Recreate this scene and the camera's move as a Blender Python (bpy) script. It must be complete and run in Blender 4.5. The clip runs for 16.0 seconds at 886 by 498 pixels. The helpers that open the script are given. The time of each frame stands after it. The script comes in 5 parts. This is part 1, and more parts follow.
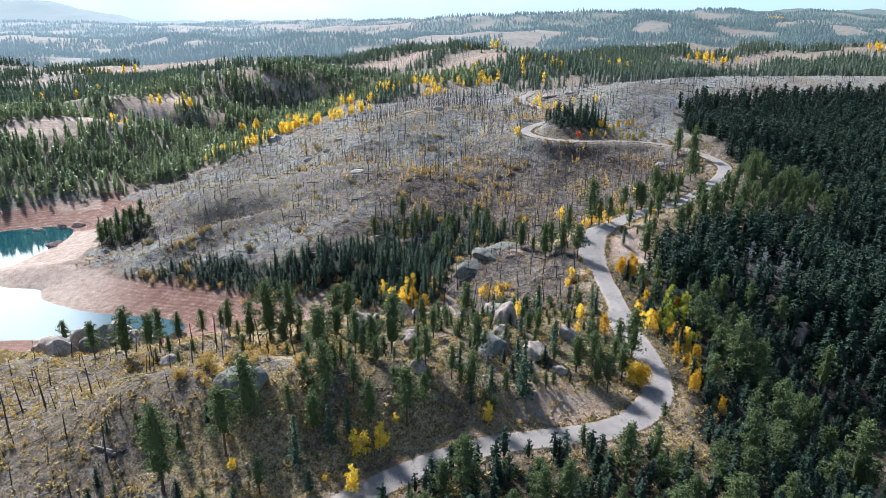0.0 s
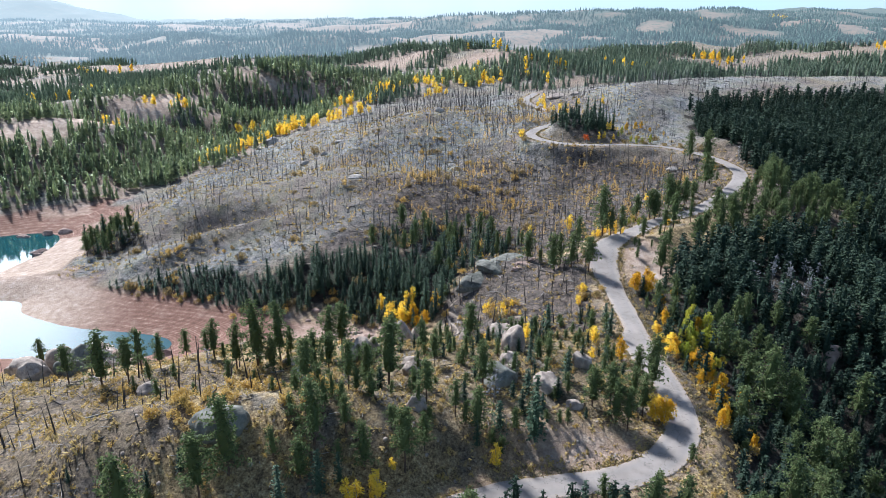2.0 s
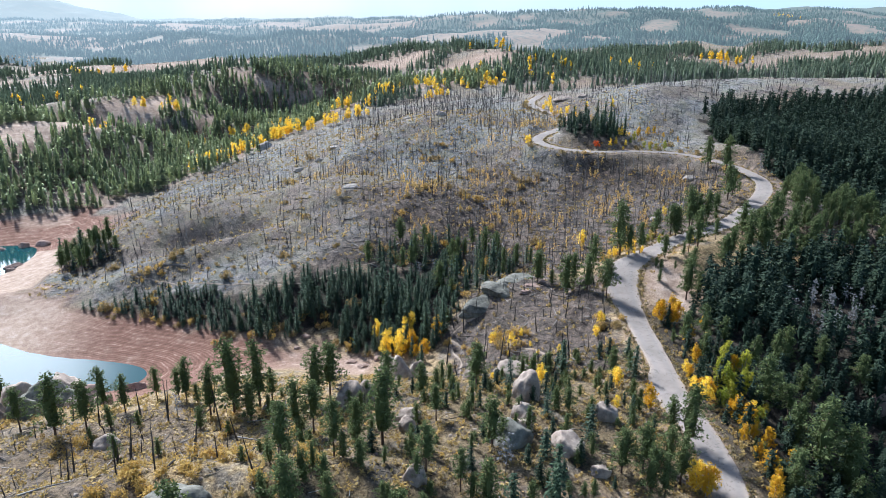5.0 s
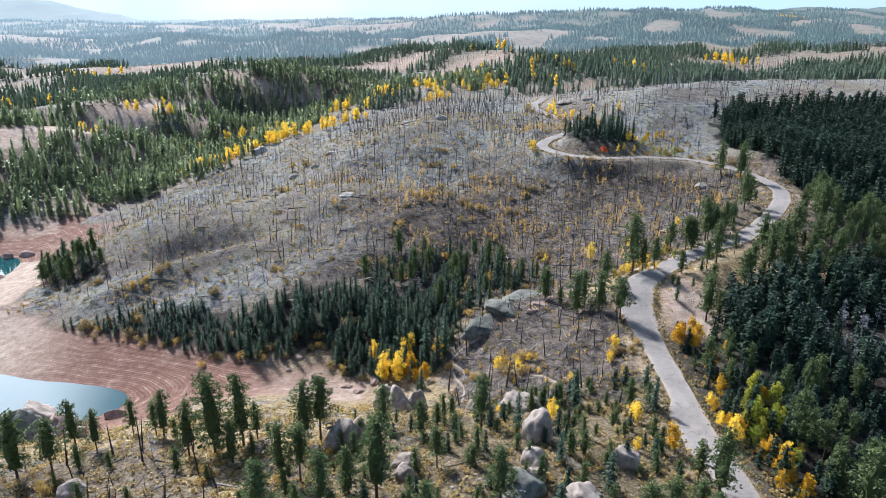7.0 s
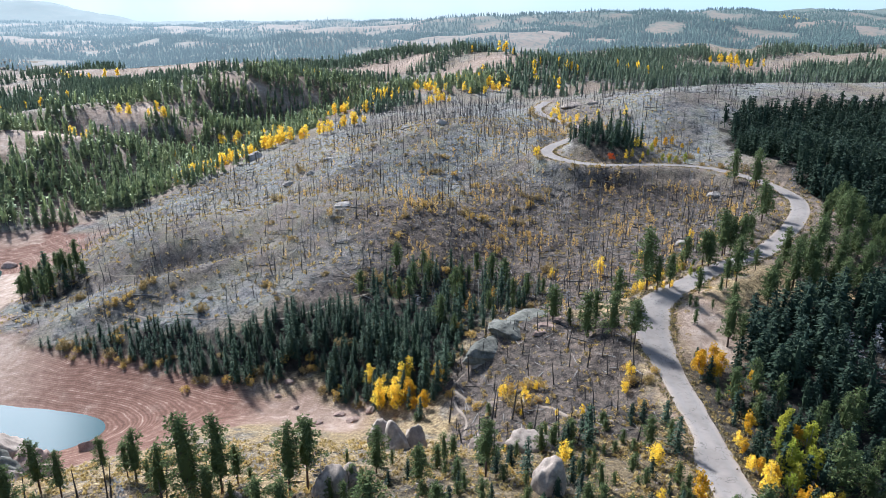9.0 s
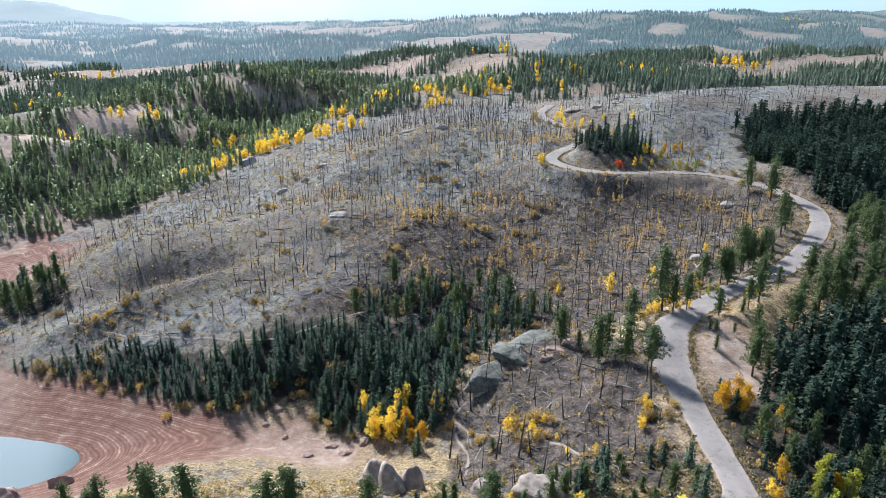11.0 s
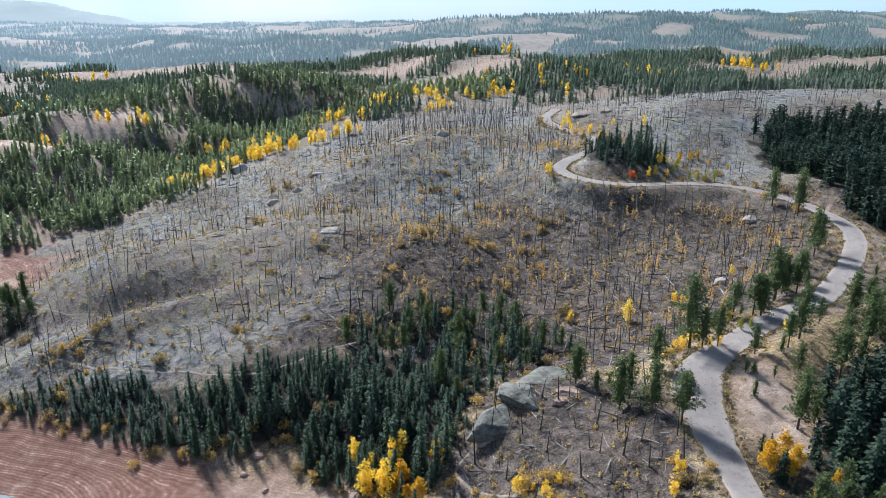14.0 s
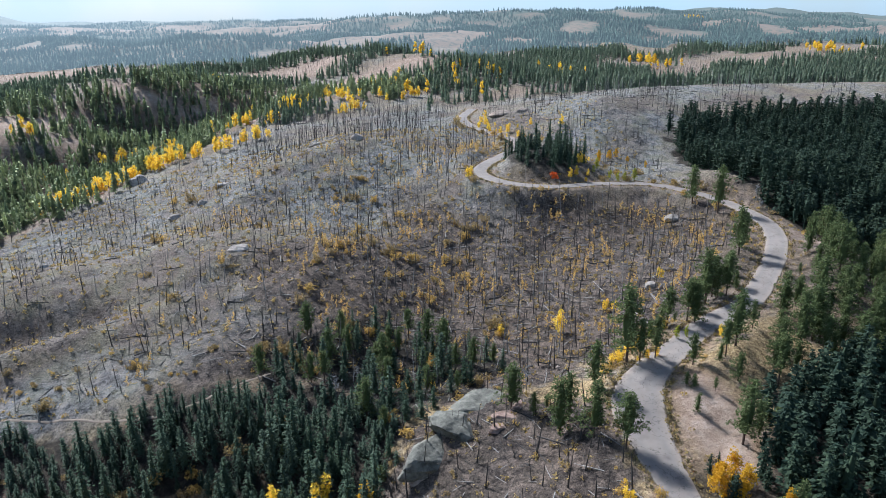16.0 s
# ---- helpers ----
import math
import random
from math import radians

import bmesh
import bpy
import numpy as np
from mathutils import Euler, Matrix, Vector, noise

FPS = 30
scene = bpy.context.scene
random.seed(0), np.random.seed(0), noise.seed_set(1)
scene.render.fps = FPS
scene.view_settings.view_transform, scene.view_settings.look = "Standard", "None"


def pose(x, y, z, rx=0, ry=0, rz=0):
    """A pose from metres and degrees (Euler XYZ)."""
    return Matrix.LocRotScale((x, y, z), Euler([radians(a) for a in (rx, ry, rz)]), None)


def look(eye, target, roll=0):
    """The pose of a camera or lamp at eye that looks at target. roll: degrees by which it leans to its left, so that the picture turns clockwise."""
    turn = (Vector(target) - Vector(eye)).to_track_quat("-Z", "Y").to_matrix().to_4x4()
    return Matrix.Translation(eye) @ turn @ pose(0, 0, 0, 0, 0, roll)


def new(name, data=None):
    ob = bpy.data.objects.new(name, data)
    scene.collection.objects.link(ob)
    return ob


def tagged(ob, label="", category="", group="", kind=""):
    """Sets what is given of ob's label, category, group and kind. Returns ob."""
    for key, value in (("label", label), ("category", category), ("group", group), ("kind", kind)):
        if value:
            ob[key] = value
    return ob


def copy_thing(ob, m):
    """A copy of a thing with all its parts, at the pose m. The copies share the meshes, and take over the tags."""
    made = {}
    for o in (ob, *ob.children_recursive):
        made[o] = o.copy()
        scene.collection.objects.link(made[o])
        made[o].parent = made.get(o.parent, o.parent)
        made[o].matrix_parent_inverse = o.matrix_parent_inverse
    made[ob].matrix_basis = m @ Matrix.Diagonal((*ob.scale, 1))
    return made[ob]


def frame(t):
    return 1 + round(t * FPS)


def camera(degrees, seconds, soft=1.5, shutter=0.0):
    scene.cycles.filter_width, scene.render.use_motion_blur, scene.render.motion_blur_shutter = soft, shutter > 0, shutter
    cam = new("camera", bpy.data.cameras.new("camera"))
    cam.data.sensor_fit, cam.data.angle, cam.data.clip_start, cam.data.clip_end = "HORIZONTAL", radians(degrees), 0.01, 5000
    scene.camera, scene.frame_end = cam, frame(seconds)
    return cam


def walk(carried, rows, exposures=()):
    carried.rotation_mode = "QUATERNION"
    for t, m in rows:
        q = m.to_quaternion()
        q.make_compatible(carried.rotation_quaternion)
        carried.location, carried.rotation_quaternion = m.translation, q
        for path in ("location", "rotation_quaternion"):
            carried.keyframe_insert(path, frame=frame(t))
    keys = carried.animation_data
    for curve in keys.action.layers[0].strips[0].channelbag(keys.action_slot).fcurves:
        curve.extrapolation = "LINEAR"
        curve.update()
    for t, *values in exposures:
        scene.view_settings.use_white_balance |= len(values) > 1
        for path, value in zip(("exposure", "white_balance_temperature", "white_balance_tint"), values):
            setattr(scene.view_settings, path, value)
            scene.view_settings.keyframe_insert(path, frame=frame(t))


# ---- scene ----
cam = camera(65.65, 16.0, soft=0.6)
walk(cam, [
    (0.0, pose(0.00, 0.00, 101.00, 71.600, -0.017, 0.000)),
    (2.0, pose(-0.33, 14.58, 100.78, 71.522, -0.044, 0.089)),
    (4.2, pose(-0.61, 30.23, 100.60, 71.447, -0.086, 0.149)),
    (5.2, pose(-0.71, 37.23, 100.53, 71.474, -0.030, 0.166)),
    (6.3, pose(-0.81, 44.85, 100.47, 71.504, 0.032, 0.186)),
    (7.8, pose(-0.90, 55.14, 100.41, 71.583, 0.025, 0.208)),
    (9.2, pose(-0.96, 64.65, 100.37, 71.657, 0.018, 0.229)),
    (10.2, pose(-0.99, 71.39, 100.36, 71.692, -0.016, 0.247)),
    (11.3, pose(-0.99, 78.77, 100.36, 71.731, -0.053, 0.268)),
    (13.0, pose(-0.96, 90.10, 100.39, 71.739, -0.091, 0.330)),
    (14.2, pose(-0.92, 98.07, 100.43, 71.748, -0.053, 0.366)),
    (15.0, pose(-0.87, 103.37, 100.46, 71.755, -0.028, 0.389)),
    (15.5, pose(-0.84, 106.69, 100.48, 71.701, 0.001, -1.771)),
    (16.0, pose(-0.80, 110.00, 100.51, 71.608, 0.206, -6.763)),
], exposures=((0.0, 1.02, 5720, 9), (13.0, 0.93, 5720, 9), (16.0, 0.75, 5720, 9)))

# ---- light ----
SUN_TURN, SUN_HEIGHT = -36.0, 43.0  # degrees west of the way ahead, and above the horizon
sky = bpy.data.worlds.new("sky")
scene.world = sky
sky.use_nodes = True
nodes, links = sky.node_tree.nodes, sky.node_tree.links
background = nodes["Background"]
air = nodes.new("ShaderNodeTexSky")
air.sky_type, air.sun_disc = "NISHITA", False
air.sun_elevation, air.sun_rotation = radians(SUN_HEIGHT), radians(SUN_TURN)
air.air_density, air.dust_density, air.ozone_density = 1.0, 1.0, 1.0
# thin cloud veil over the blue
spot = nodes.new("ShaderNodeTexCoord")
veil = nodes.new("ShaderNodeTexNoise")
veil.inputs["Scale"].default_value, veil.inputs["Detail"].default_value = 2.2, 6.0
ramp = nodes.new("ShaderNodeMapRange")
ramp.inputs["From Min"].default_value, ramp.inputs["From Max"].default_value = 0.36, 0.62
ramp.inputs["To Min"].default_value, ramp.inputs["To Max"].default_value = 0.55, 0.98
blend = nodes.new("ShaderNodeMix")
blend.data_type = "RGBA"
blend.inputs["B"].default_value = (4.2, 6.0, 7.5, 1)
links.new(spot.outputs["Generated"], veil.inputs["Vector"])
links.new(veil.outputs["Fac"], ramp.inputs["Value"])
split = nodes.new("ShaderNodeSeparateXYZ")
links.new(spot.outputs["Generated"], split.inputs["Vector"])
clear = nodes.new("ShaderNodeMapRange")  # the veil thins out overhead
clear.inputs["From Min"].default_value, clear.inputs["From Max"].default_value = 0.14, 0.44
clear.inputs["To Min"].default_value, clear.inputs["To Max"].default_value = 1.0, 0.08
links.new(split.outputs["Z"], clear.inputs["Value"])
share = nodes.new("ShaderNodeMath")
share.operation = "MULTIPLY"
links.new(ramp.outputs["Result"], share.inputs[0])
links.new(clear.outputs["Result"], share.inputs[1])
links.new(share.outputs[0], blend.inputs["Factor"])
links.new(air.outputs["Color"], blend.inputs["A"])
# bright white cloud bank below the sun
glow_way = nodes.new("ShaderNodeVectorMath")
glow_way.operation = "DOT_PRODUCT"
glow_way.inputs[1].default_value = (math.sin(radians(-45)) * math.cos(radians(20)), math.cos(radians(-45)) * math.cos(radians(20)), math.sin(radians(20)))
links.new(spot.outputs["Generated"], glow_way.inputs[0])
halo = nodes.new("ShaderNodeMapRange")
halo.interpolation_type = "SMOOTHERSTEP"
halo.inputs["From Min"].default_value, halo.inputs["From Max"].default_value = 0.962, 0.99
halo.inputs["To Min"].default_value, halo.inputs["To Max"].default_value = 0.0, 40.0
ragged = nodes.new("ShaderNodeMath")
ragged.operation = "MULTIPLY_ADD"
ragged.inputs[1].default_value = 0.07
links.new(veil.outputs["Fac"], ragged.inputs[0])
links.new(glow_way.outputs["Value"], ragged.inputs[2])
reach = nodes.new("ShaderNodeMath")
reach.operation = "SUBTRACT"
reach.inputs[1].default_value = 0.022
links.new(ragged.outputs[0], reach.inputs[0])
links.new(reach.outputs[0], halo.inputs["Value"])
bright = nodes.new("ShaderNodeMix")
bright.data_type, bright.blend_type = "RGBA", "ADD"
bright.inputs["Factor"].default_value = 1.0
links.new(blend.outputs["Result"], bright.inputs["A"])
links.new(halo.outputs["Result"], bright.inputs["B"])
links.new(bright.outputs["Result"], background.inputs["Color"])
background.inputs["Strength"].default_value = 0.082
sun = new("sun", bpy.data.lights.new("sun", "SUN"))
sun.data.energy, sun.data.angle, sun.data.color = 5.0, radians(6.0), (1.0, 0.965, 0.915)
sun.matrix_world = look((-math.sin(radians(-SUN_TURN)) * 300, math.cos(radians(SUN_TURN)) * 300, math.tan(radians(SUN_HEIGHT)) * 300), (0, 0, 0))


# ---- materials ----
def shader(name, rough=0.85, metal=0.0):
    m = bpy.data.materials.new(name)
    m.use_nodes = True
    tree = m.node_tree
    bsdf = tree.nodes["Principled BSDF"]
    bsdf.inputs["Roughness"].default_value, bsdf.inputs["Metallic"].default_value = rough, metal
    bsdf.inputs["Specular IOR Level"].default_value = 0.25
    return m, tree.nodes, tree.links, bsdf


def noise_node(nodes, links, coord, scale, detail=5.0, rough=0.6):
    n = nodes.new("ShaderNodeTexNoise")
    n.inputs["Scale"].default_value, n.inputs["Detail"].default_value, n.inputs["Roughness"].default_value = scale, detail, rough
    links.new(coord, n.inputs["Vector"])
    return n.outputs["Fac"]


def ramp_node(nodes, links, value, stops):
    r = nodes.new("ShaderNodeValToRGB")
    while len(r.color_ramp.elements) < len(stops):
        r.color_ramp.elements.new(0.5)
    for e, (at, c) in zip(r.color_ramp.elements, stops):
        e.position, e.color = at, (*c, 1)
    links.new(value, r.inputs["Fac"])
    return r.outputs["Color"]


def mix_node(nodes, links, fac, a, b, how="MIX"):
    n = nodes.new("ShaderNodeMix")
    n.data_type, n.blend_type = "RGBA", how
    if isinstance(fac, float):
        n.inputs["Factor"].default_value = fac
    else:
        links.new(fac, n.inputs["Factor"])
    for socket, value in ((n.inputs["A"], a), (n.inputs["B"], b)):
        if isinstance(value, tuple):
            socket.default_value = (*value, 1)
        else:
            links.new(value, socket)
    return n.outputs["Result"]


def math_node(nodes, links, how, a, b=0.0):
    n = nodes.new("ShaderNodeMath")
    n.operation = how
    for socket, value in ((n.inputs[0], a), (n.inputs[1], b)):
        if isinstance(value, (int, float)):
            socket.default_value = value
        else:
            links.new(value, socket)
    return n.outputs[0]


def bump_node(nodes, links, height, bsdf, distance, strength=0.6):
    b = nodes.new("ShaderNodeBump")
    b.inputs["Distance"].default_value, b.inputs["Strength"].default_value = distance, strength
    links.new(height, b.inputs["Height"])
    links.new(b.outputs["Normal"], bsdf.inputs["Normal"])


def ground_material():
    m, nodes, links, bsdf = shader("ground", 0.95)
    geo = nodes.new("ShaderNodeNewGeometry").outputs["Position"]
    zone = nodes.new("ShaderNodeVertexColor")
    zone.layer_name = "zone"
    part = nodes.new("ShaderNodeSeparateColor")
    links.new(zone.outputs["Color"], part.inputs["Color"])
    big = noise_node(nodes, links, geo, 0.05, 6)
    mid = noise_node(nodes, links, geo, 0.35, 6, 0.7)
    fine = noise_node(nodes, links, geo, 1.1, 6, 0.8)
    # dry grass and gravel soil
    grass = ramp_node(nodes, links, math_node(nodes, links, "ADD", math_node(nodes, links, "MULTIPLY", mid, 0.55), math_node(nodes, links, "MULTIPLY", fine, 0.45)), [(0.38, (0.03, 0.025, 0.021)), (0.46, (0.10, 0.085, 0.068)), (0.54, (0.215, 0.18, 0.135)), (0.64, (0.42, 0.37, 0.31))])
    tint = noise_node(nodes, links, geo, 0.13, 5, 0.6)
    grass = mix_node(nodes, links, ramp_node(nodes, links, tint, [(0.36, (0, 0, 0)), (0.48, (0.9, 0.9, 0.9))]), grass, ramp_node(nodes, links, fine, [(0.36, (0.07, 0.045, 0.024)), (0.5, (0.29, 0.205, 0.10)), (0.64, (0.47, 0.37, 0.205))]))
    # ash and pale granite grit of the burned slopes
    both = math_node(nodes, links, "ADD", math_node(nodes, links, "MULTIPLY", mid, 0.55), math_node(nodes, links, "MULTIPLY", fine, 0.45))
    ash = ramp_node(nodes, links, both, [(0.40, (0.023, 0.023, 0.024)), (0.46, (0.094, 0.098, 0.103)), (0.53, (0.172, 0.18, 0.186)), (0.61, (0.35, 0.357, 0.36))])
    ash = mix_node(nodes, links, ramp_node(nodes, links, mid, [(0.46, (0, 0, 0)), (0.6, (0.7, 0.7, 0.7))]), ash, (0.21, 0.185, 0.165), "MIX")
    # brown forest litter, deepened further to stand in for shade under trees
    shaded_floor = ramp_node(nodes, links, mid, [(0.38, (0.014, 0.012, 0.010)), (0.52, (0.035, 0.029, 0.022)), (0.65, (0.085, 0.068, 0.047))])
    # pink beach with the rings that the sinking lake left
    xyz = nodes.new("ShaderNodeSeparateXYZ")
    links.new(geo, xyz.inputs["Vector"])
    level = math_node(nodes, links, "ADD", xyz.outputs["Z"], math_node(nodes, links, "MULTIPLY", big, 1.1))
    ring = math_node(nodes, links, "SINE", math_node(nodes, links, "MULTIPLY", level, 36.0))
    ring2 = math_node(nodes, links, "SINE", math_node(nodes, links, "MULTIPLY", level, 11.3))
    rings = math_node(nodes, links, "ADD", math_node(nodes, links, "MULTIPLY", ring, 0.12), math_node(nodes, links, "MULTIPLY", ring2, 0.08))
    rings = math_node(nodes, links, "ADD", rings, math_node(nodes, links, "MULTIPLY", mid, 1.0))
    pink = ramp_node(nodes, links, rings, [(0.15, (0.10, 0.045, 0.031)), (0.42, (0.155, 0.08, 0.056)), (0.64, (0.21, 0.115, 0.083)), (0.86, (0.40, 0.28, 0.22))])
    sand = ramp_node(nodes, links, mid, [(0.3, (0.235, 0.165, 0.125)), (0.5, (0.35, 0.26, 0.20)), (0.72, (0.49, 0.395, 0.33))])
    beach = mix_node(nodes, links, ramp_node(nodes, links, big, [(0.55, (0, 0, 0)), (0.7, (0.5, 0.5, 0.5))]), pink, sand)
    beach = mix_node(nodes, links, math_node(nodes, links, "MULTIPLY", zone.outputs["Alpha"], 1.0), beach, sand)
    burnt = noise_node(nodes, links, geo, 0.02, 4, 0.6)
    ash = mix_node(nodes, links, ramp_node(nodes, links, burnt, [(0.46, (0, 0, 0)), (0.58, (0.7, 0.7, 0.7))]), ash, mix_node(nodes, links, fine, (0.035, 0.026, 0.02), (0.25, 0.18, 0.135)))
    ash = mix_node(nodes, links, ramp_node(nodes, links, tint, [(0.42, (0, 0, 0)), (0.66, (0.5, 0.5, 0.5))]), ash, (0.21, 0.20, 0.125))
    duff = mix_node(nodes, links, ramp_node(nodes, links, both, [(0.42, (0, 0, 0)), (0.6, (1, 1, 1))]), (0.02, 0.015, 0.013), (0.165, 0.125, 0.10))
    ash = mix_node(nodes, links, math_node(nodes, links, "MULTIPLY", zone.outputs["Alpha"], 0.92), ash, duff)
    c = mix_node(nodes, links, part.outputs["Red"], grass, ash)
    c = mix_node(nodes, links, part.outputs["Green"], c, shaded_floor)
    c = mix_node(nodes, links, part.outputs["Blue"], c, beach)
    # small stones, ash spots and grass clumps
    speck = noise_node(nodes, links, geo, 2.6, 3, 0.75)
    speck = ramp_node(nodes, links, speck, [(0.36, (0.35, 0.34, 0.33)), (0.47, (0.92, 0.92, 0.92)), (0.56, (1.0, 1.0, 1.0)), (0.66, (1.5, 1.48, 1.42))])
    rough = mix_node(nodes, links, part.outputs["Blue"], speck, (1.0, 1.0, 1.0))
    c = mix_node(nodes, links, 1.0, c, rough, "MULTIPLY")
    links.new(c, bsdf.inputs["Base Color"])
    bump_node(nodes, links, math_node(nodes, links, "ADD", fine, mid), bsdf, 0.7, 0.9)
    return m


def road_material():
    m, nodes, links, bsdf = shader("worn_asphalt", 0.9)
    geo = nodes.new("ShaderNodeNewGeometry").outputs["Position"]
    lanes = nodes.new("ShaderNodeVertexColor")
    lanes.layer_name = "across"
    part = nodes.new("ShaderNodeSeparateColor")
    links.new(lanes.outputs["Color"], part.inputs["Color"])
    mid = noise_node(nodes, links, geo, 0.12, 6, 0.65)
    fine = noise_node(nodes, links, geo, 3.0, 4, 0.7)
    base = ramp_node(nodes, links, mid, [(0.3, (0.14, 0.118, 0.104)), (0.5, (0.20, 0.17, 0.15)), (0.7, (0.265, 0.23, 0.205))])
    base = mix_node(nodes, links, math_node(nodes, links, "MULTIPLY", fine, 0.3), base, (0.2, 0.19, 0.18))
    base = mix_node(nodes, links, math_node(nodes, links, "MULTIPLY", part.outputs["Red"], 0.55), base, (0.33, 0.265, 0.21))
    base = mix_node(nodes, links, math_node(nodes, links, "MULTIPLY", part.outputs["Green"], 0.35), base, (0.17, 0.16, 0.155))
    # wandering cracks and old patches
    vein = noise_node(nodes, links, geo, 0.22, 4, 0.6)
    crack = math_node(nodes, links, "LESS_THAN", math_node(nodes, links, "ABSOLUTE", math_node(nodes, links, "SUBTRACT", vein, 0.5)), 0.006)
    base = mix_node(nodes, links, math_node(nodes, links, "MULTIPLY", crack, 0.5), base, (0.05, 0.045, 0.042))
    stain = noise_node(nodes, links, geo, 0.5, 3, 0.5)
    base = mix_node(nodes, links, ramp_node(nodes, links, stain, [(0.55, (0, 0, 0)), (0.68, (0.35, 0.35, 0.35))]), base, (0.13, 0.115, 0.105))
    links.new(base, bsdf.inputs["Base Color"])
    bump_node(nodes, links, fine, bsdf, 0.03, 0.5)
    return m


def water_material():
    m, nodes, links, bsdf = shader("lake_water", 0.04)
    geo = nodes.new("ShaderNodeNewGeometry").outputs["Position"]
    bsdf.inputs["Base Color"].default_value = (0.010, 0.048, 0.056, 1)
    bsdf.inputs["Specular IOR Level"].default_value = 0.5
    bsdf.inputs["IOR"].default_value = 1.33
    bump_node(nodes, links, noise_node(nodes, links, geo, 0.9, 3), bsdf, 0.03, 0.25)
    return m


def leaf_material(name, dark, light, other=None, rough=0.75, thin=0.25):
    """Leaves that vary from clump to clump and from plant to plant."""
    m, nodes, links, bsdf = shader(name, rough)
    bsdf.inputs["Specular IOR Level"].default_value = 0.1
    geo = nodes.new("ShaderNodeNewGeometry")
    info = nodes.new("ShaderNodeObjectInfo")
    c = mix_node(nodes, links, geo.outputs["Random Per Island"], dark, light)
    if other:
        c = mix_node(nodes, links, math_node(nodes, links, "MULTIPLY", info.outputs["Random"], 0.75), c, other)
    big = noise_node(nodes, links, geo.outputs["Position"], 0.03, 3)
    c = mix_node(nodes, links, ramp_node(nodes, links, big, [(0.35, (0, 0, 0)), (0.65, (0.5, 0.5, 0.5))]), c, other or light)
    links.new(c, bsdf.inputs["Base Color"])
    bsdf.inputs["Subsurface Weight"].default_value = 0.0
    see = nodes.new("ShaderNodeBsdfTranslucent")
    links.new(c, see.inputs["Color"])
    both = nodes.new("ShaderNodeMixShader")
    both.inputs["Fac"].default_value = thin
    links.new(bsdf.outputs["BSDF"], both.inputs[1])
    links.new(see.outputs["BSDF"], both.inputs[2])
    links.new(both.outputs["Shader"], nodes["Material Output"].inputs["Surface"])
    return m


def grain_material(name, dark, light, scale, bump=0.03, stretch=(1, 1, 1), rough=0.9):
    m, nodes, links, bsdf = shader(name, rough)
    coord = nodes.new("ShaderNodeTexCoord")
    mapping = nodes.new("ShaderNodeMapping")
    mapping.inputs["Scale"].default_value = stretch
    links.new(coord.outputs["Object"], mapping.inputs["Vector"])
    info = nodes.new("ShaderNodeObjectInfo")
    fine = noise_node(nodes, links, mapping.outputs["Vector"], scale, 6, 0.7)
    big = noise_node(nodes, links, mapping.outputs["Vector"], scale * 0.18, 3)
    c = ramp_node(nodes, links, math_node(nodes, links, "ADD", math_node(nodes, links, "MULTIPLY", fine, 0.6), math_node(nodes, links, "MULTIPLY", big, 0.4)), [(0.35, dark), (0.65, light)])
    c = mix_node(nodes, links, math_node(nodes, links, "MULTIPLY", info.outputs["Random"], 0.35), c, dark)
    links.new(c, bsdf.inputs["Base Color"])
    bump_node(nodes, links, fine, bsdf, bump, 0.7)
    return m


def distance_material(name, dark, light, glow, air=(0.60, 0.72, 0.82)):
    """Woods and clearings, with the haze of miles of bright air put into emission."""
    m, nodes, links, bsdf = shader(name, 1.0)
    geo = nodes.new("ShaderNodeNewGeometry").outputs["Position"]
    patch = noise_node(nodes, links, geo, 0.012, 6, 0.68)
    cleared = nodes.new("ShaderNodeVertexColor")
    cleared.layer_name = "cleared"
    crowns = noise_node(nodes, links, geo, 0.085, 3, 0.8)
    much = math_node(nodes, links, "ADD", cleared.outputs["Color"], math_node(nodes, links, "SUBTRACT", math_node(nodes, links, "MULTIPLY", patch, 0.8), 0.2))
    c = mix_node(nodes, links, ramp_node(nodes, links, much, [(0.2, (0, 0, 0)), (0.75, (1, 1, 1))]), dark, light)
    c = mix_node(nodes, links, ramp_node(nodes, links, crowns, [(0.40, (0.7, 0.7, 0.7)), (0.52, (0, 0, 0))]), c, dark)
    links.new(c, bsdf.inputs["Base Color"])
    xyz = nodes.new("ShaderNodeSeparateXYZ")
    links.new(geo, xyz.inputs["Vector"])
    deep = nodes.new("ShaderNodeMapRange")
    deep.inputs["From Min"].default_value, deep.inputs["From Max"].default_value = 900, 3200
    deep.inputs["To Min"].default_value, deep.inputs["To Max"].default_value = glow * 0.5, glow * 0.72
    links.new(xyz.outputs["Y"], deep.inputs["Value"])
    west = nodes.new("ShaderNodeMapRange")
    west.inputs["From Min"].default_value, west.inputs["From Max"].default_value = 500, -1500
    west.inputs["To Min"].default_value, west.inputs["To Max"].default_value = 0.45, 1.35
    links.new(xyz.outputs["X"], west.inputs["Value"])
    # glow stands in for haze, stronger far off and on the sun's side
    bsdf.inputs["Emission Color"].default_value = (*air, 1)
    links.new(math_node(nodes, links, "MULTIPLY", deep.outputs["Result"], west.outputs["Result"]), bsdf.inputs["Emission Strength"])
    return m


